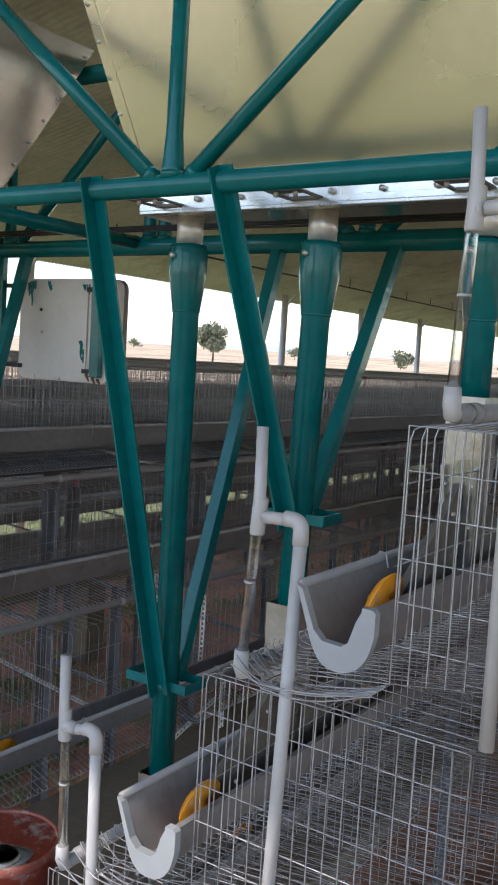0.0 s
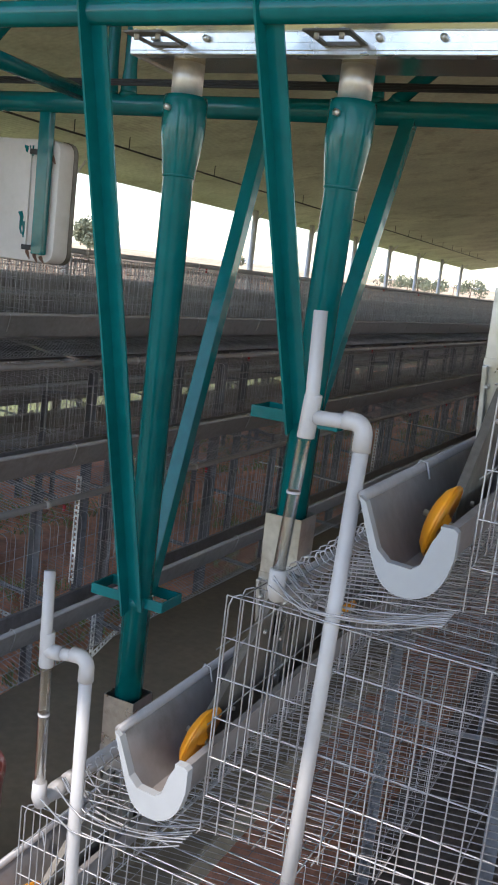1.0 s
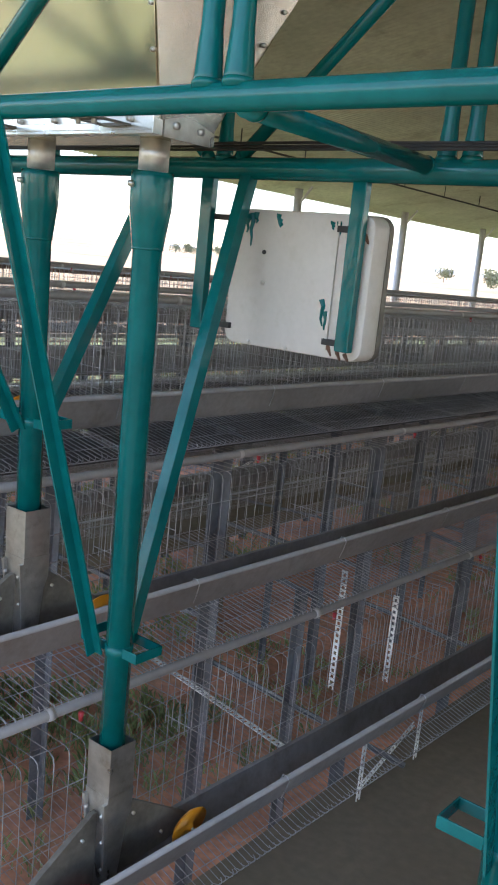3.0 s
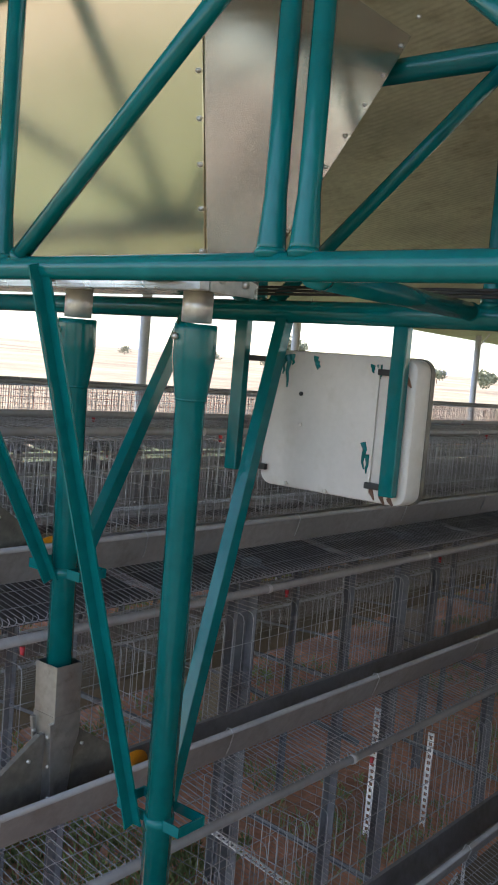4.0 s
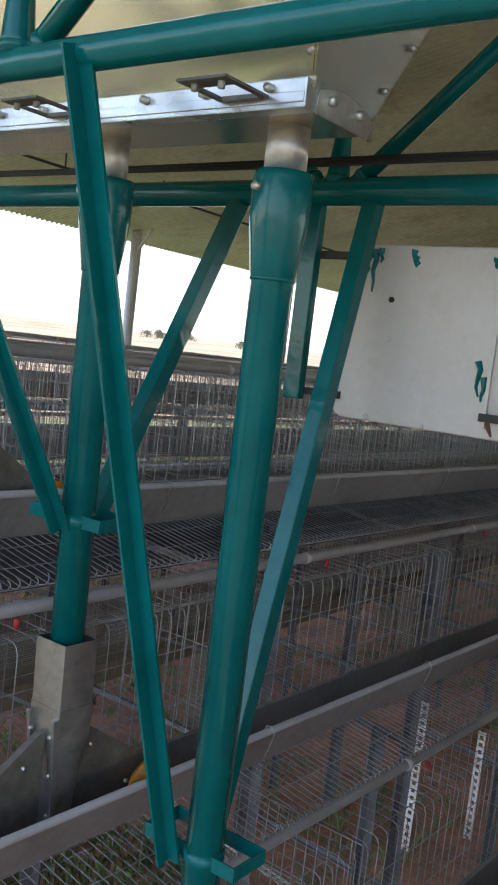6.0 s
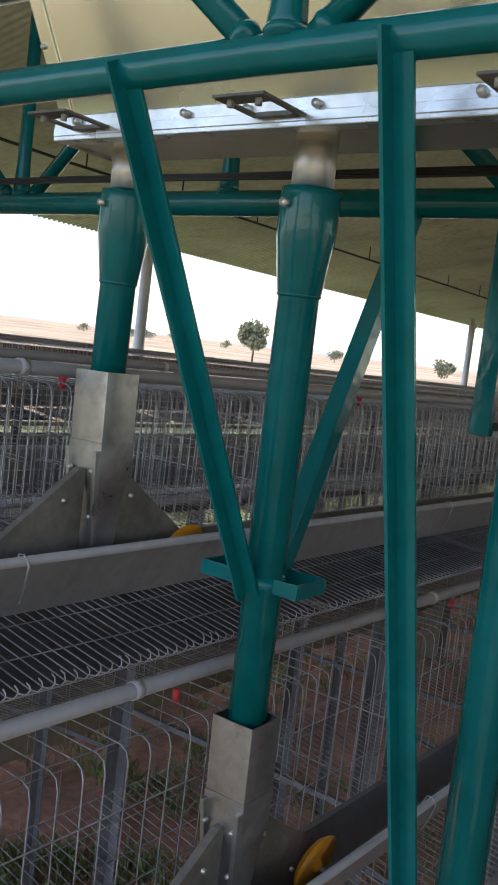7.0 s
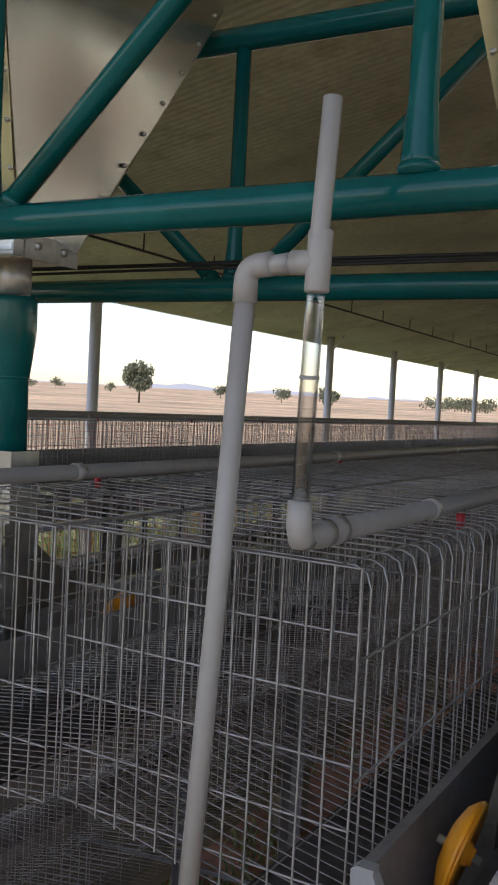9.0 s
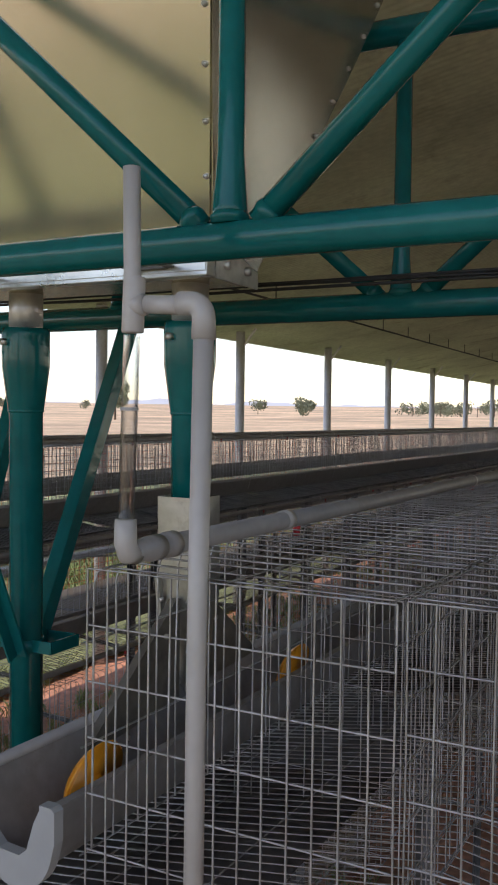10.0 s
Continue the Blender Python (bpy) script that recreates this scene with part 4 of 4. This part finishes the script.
# control box on the rear truss
box = thing("control_box", "dirty white metal control box hung on teal straps", "control box")
bm = block(-2.525, -2.058, 1.845, 1.925, 1.908, 2.283)
bmesh.ops.bevel(bm, geom=[e for e in bm.edges if abs(e.verts[0].co.y - e.verts[1].co.y) > 0.07], offset=0.035, segments=5, affect="EDGES", profile=0.5)
bmesh.ops.bevel(bm, geom=[e for e in bm.edges if abs(e.verts[0].co.y - e.verts[1].co.y) < 0.01], offset=0.008, segments=2, affect="EDGES", profile=0.5)
part("case", smooth(bm, 35), BOXPAINT, box)
bm = block(-2.528, -2.0555, 1.914, 1.934, 1.905, 2.286)
bmesh.ops.bevel(bm, geom=[e for e in bm.edges if abs(e.verts[0].co.y - e.verts[1].co.y) > 0.01], offset=0.038, segments=5, affect="EDGES", profile=0.5)
part("back_rim", smooth(bm, 35), WING, box, "dark dirty rim of the case")
for x, zlow in ((-2.10, 1.932), (-2.61, 1.935)):
    part("strap", block(x - 0.021, x + 0.021, 1.812, 1.838, zlow, ZL - 0.01, 0.003), TEAL, box, "teal hanging strap")
for x0, x1, z in ((-2.61, -2.50, 2.255), (-2.61, -2.50, 1.955), (-2.165, -2.09, 2.243), (-2.175, -2.09, 1.951)):
    part("bracket", block(x0, x1, 1.832, 1.846, z - 0.008, z + 0.008), RUBBER, box, "black steel bracket")

part("lid_edge", block(-2.170, -2.163, 1.838, 1.844, 1.93, 2.262), BOXPAINT, box)
drip = random.Random(8)
for k in range(9):
    x, z, ln = ((-2.47, 2.268, 0.05), (-2.455, 2.272, 0.09), (-2.44, 2.274, 0.03), (-2.36, 2.272, 0.035), (-2.355, 2.26, 0.02), (-2.185, 2.26, 0.02), (-2.165, 2.262, 0.045), (-2.19, 2.06, 0.07), (-2.178, 2.03, 0.05))[k]
    pts = [(x + drip.uniform(-0.004, 0.004), 1.8435, z - ln * i / 4) for i in range(5)]
    part("paint_run", sweep(bmesh.new(), pts, [0.010, 0.008, 0.006, 0.004, 0.002], 8, True, 0.25), TEAL, box, "run of teal paint")
for x, z, ln in ((-2.13, 1.935, 0.028), (-2.105, 1.928, 0.02), (-2.16, 1.945, 0.03), (-2.085, 2.235, 0.025)):
    part("rust_stain", sweep(bmesh.new(), [(x + 0.004 * q, 1.8436, z - ln * q / 3) for q in range(4)], [0.007, 0.008, 0.005, 0.002], 8, True, 0.22), RAIL, box, "brown rust stain")
for x, z in ((-2.405, 2.168), (-2.40, 2.085), (-2.43, 1.918), (-2.30, 1.915)):
    part("screw", rod((x, 1.845, z), (x, 1.841, z), 0.006, 10), RUBBER if z > 2.1 else BOXPAINT, box)

# cables along the rear truss
for k, z in enumerate((ZL + 0.060, ZL + 0.049, ZL + 0.039)):
    c = part("cable", smooth(sweep(bmesh.new(), [(1.2 - i * 0.5, Y1 - 0.04 - 0.02 * k, z + 0.006 * noise.noise((i * 1.7, k, 0))) for i in range(18)], 0.0038, 8)), RUBBER)
    tagged(c, "black electric cable along the truss", "cable", "cables")

line = thing("ceiling_cable", "black electric cable hung under the roof", "cable")
part("wire", smooth(sweep(bmesh.new(), [(-8.3, 4 + k * 0.9, 3.56 + 0.012 * noise.noise((k * 0.7, 1, 0))) for k in range(38)], 0.014, 8)), RUBBER, line)
for k in range(24):
    part("hanger", rod((-8.3, 4.6 + k * 1.35, 3.56), (-8.3, 4.6 + k * 1.35, roof_z(-8.3) - 0.01), 0.008, 6), RUBBER, line)

# bucket in the aisle
bucket = thing("paint_bucket", "red paint bucket with white splashes on the walkway", "bucket", at=(-1.782, 1.180, FLOOR))
bm = sweep(bmesh.new(), [(0, 0, 0), (0, 0, 0.35), (0, 0, 0.38), (0, 0, 0.394), (0, 0, 0.3945)], [0.158, 0.168, 0.172, 0.172, 0.166], 40)
part("pail", smooth(bm), PAINTRED, bucket)
bm = bmesh.new()
lip = [[bm.verts.new((r * math.cos(a), r * math.sin(a), z)) for a in (k * math.pi / 24 for k in range(48))] for r, z in ((0.1735, 0.380), (0.1745, 0.395), (0.1715, 0.402), (0.1665, 0.403), (0.1635, 0.399), (0.1635, 0.394))]
for p, q in zip(lip, lip[1:]):
    for k in range(48):
        bm.faces.new((p[k], p[(k + 1) % 48], q[(k + 1) % 48], q[k]))
part("rim", smooth(bm, 60), RIMRED, bucket, "faded pinkish red rolled rim")
sx, sy = 0.074, -0.062
bm = bmesh.new()
blob = []
for k in range(56):
    a = k * math.pi / 28
    r = 0.080 + 0.024 * noise.noise((math.cos(a) * 1.3, math.sin(a) * 1.3, 4)) + 0.010 * noise.noise((math.cos(a) * 4, math.sin(a) * 4, 9))
    px, py = sx + r * math.cos(a), sy + r * math.sin(a)
    f = min(1, 0.158 / math.hypot(px, py))
    blob.append(bm.verts.new((px * f, py * f, 0.3968)))
base = [bm.verts.new((v.co.x, v.co.y, 0.3946)) for v in blob]
bm.faces.new(blob)
for k in range(56):
    bm.faces.new((base[k], base[(k + 1) % 56], blob[(k + 1) % 56], blob[k]))
part("splash", smooth(bm, 50), SPLASH, bucket, "dried white paint round the opening")
part("spout", hollow((sx, sy, 0.395), (sx, sy, 0.408), 0.055, 0.004, 28), GALV, bucket)
# black disc painted in for the dark inside the spout
part("opening", rod((sx, sy, 0.3975), (sx, sy, 0.400), 0.050, 24), RUBBER, bucket)


# red rag in the low trough
bm = bmesh.new()
bmesh.ops.create_grid(bm, x_segments=10, y_segments=14, size=0.5)
for v in bm.verts:
    v.co = (-2.35 + v.co.x * 0.085, 1.235 + v.co.y * 0.15, 0.502 + 0.03 * noise.noise(v.co * 5) + 0.012 * noise.noise(v.co * 13))
bmesh.ops.solidify(bm, geom=bm.faces[:], thickness=0.004)
tagged(part("rag", smooth(bm, 70), RED), "crumpled dark red cloth lying in the trough", "cloth")


# ---- distance ----
def tree(x, y, z, h, w, seed, n=900, low=0.45):
    rng = random.Random(seed)
    t = thing("tree", "dark green broad-crowned field tree", "tree", "field trees", (x, y, z))
    bm = sweep(bmesh.new(), [(0, 0, -1), (0.1, 0, h * 0.25), (0, 0.1, h * 0.5), (0.1, 0, h * 0.75)], [h * 0.03, h * 0.022, h * 0.016, h * 0.006], 8)
    for k in range(6):
        a = rng.uniform(0, 6.28)
        sweep(bm, [(0, 0, h * (0.3 + 0.05 * k)), (math.cos(a) * w * 0.35, math.sin(a) * w * 0.35, h * (0.55 + 0.05 * k))], [h * 0.012, h * 0.004], 6)
    part("trunk", smooth(bm), BARK, t)
    verts, faces = [], []
    lumps = [(Vector((rng.uniform(-0.6, 0.6) * w / 2, rng.uniform(-0.6, 0.6) * w / 2, h * rng.uniform(low, 0.82 if low > 0.4 else 0.62))), rng.uniform(0.14, 0.24) * h * (1.0 if low > 0.4 else 1.5)) for _ in range(14)]
    for _ in range(n):
        c, r = rng.choice(lumps)
        v = Vector((rng.gauss(0, 1), rng.gauss(0, 1), rng.gauss(0, 0.8))).normalized() * r * rng.uniform(0.6, 1.05) + c
        s = h * (0.026 if low > 0.4 else 0.05) * rng.uniform(0.6, 1.4)
        e = Euler((rng.uniform(0, 6), rng.uniform(0, 6), rng.uniform(0, 6))).to_matrix()
        b = len(verts)
        for p in ((-1, -0.6, 0), (1, -0.5, 0.2), (0.9, 0.6, 0), (-0.8, 0.7, -0.2)):
            verts.append(tuple(v + e @ Vector(p) * s))
        faces.append((b, b + 1, b + 2, b + 3))
    me = bpy.data.meshes.new("crown")
    me.from_pydata(verts, [], faces)
    me.materials.append(LEAF)
    ob = new("crown", me)
    ob.parent = t


tree(-176.8, 241, 0.4, 13.2, 10.6, 1, 3200, 0.42)
tree(-183.9, 305, 4.3, 4.6, 8, 2, 700, 0.15)
tree(-156.1, 303, 3.6, 5.2, 8, 3, 700, 0.15)
tree(-141.3, 311, 3.0, 7, 11, 4, 900, 0.15)
tree(-267.5, 305, 5.4, 4.2, 9, 6, 600, 0.12)
rng = random.Random(5)
for k in range(12):
    tree(-112 + k * 6 + rng.uniform(-2, 2), 310 + rng.uniform(-10, 60), 3.6, rng.uniform(4, 6.5), rng.uniform(10, 15), 20 + k, 500, 0.08)
for k in range(5):
    tree(-330 + k * 12, 320 + rng.uniform(-10, 60), 5.0, rng.uniform(3, 5), rng.uniform(5, 9), 40 + k, 400, 0.1)

# far hills, the haze put into their pale colour
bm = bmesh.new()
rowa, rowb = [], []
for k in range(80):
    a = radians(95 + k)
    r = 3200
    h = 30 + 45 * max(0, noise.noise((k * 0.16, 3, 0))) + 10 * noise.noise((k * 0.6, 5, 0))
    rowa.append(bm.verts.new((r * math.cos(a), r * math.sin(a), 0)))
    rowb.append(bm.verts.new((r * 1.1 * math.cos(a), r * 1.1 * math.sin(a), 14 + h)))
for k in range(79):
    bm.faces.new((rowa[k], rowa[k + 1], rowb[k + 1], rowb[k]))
HAZE = material("haze_tinted_hill", (0.55, 0.57, 0.60), 1.0, 0, 0.05, 0.002, 0.01, 0.0)
tagged(part("backdrop_hills", smooth(bm, 80), HAZE), "hills at the horizon, pale with painted haze", "hills", kind="structure")
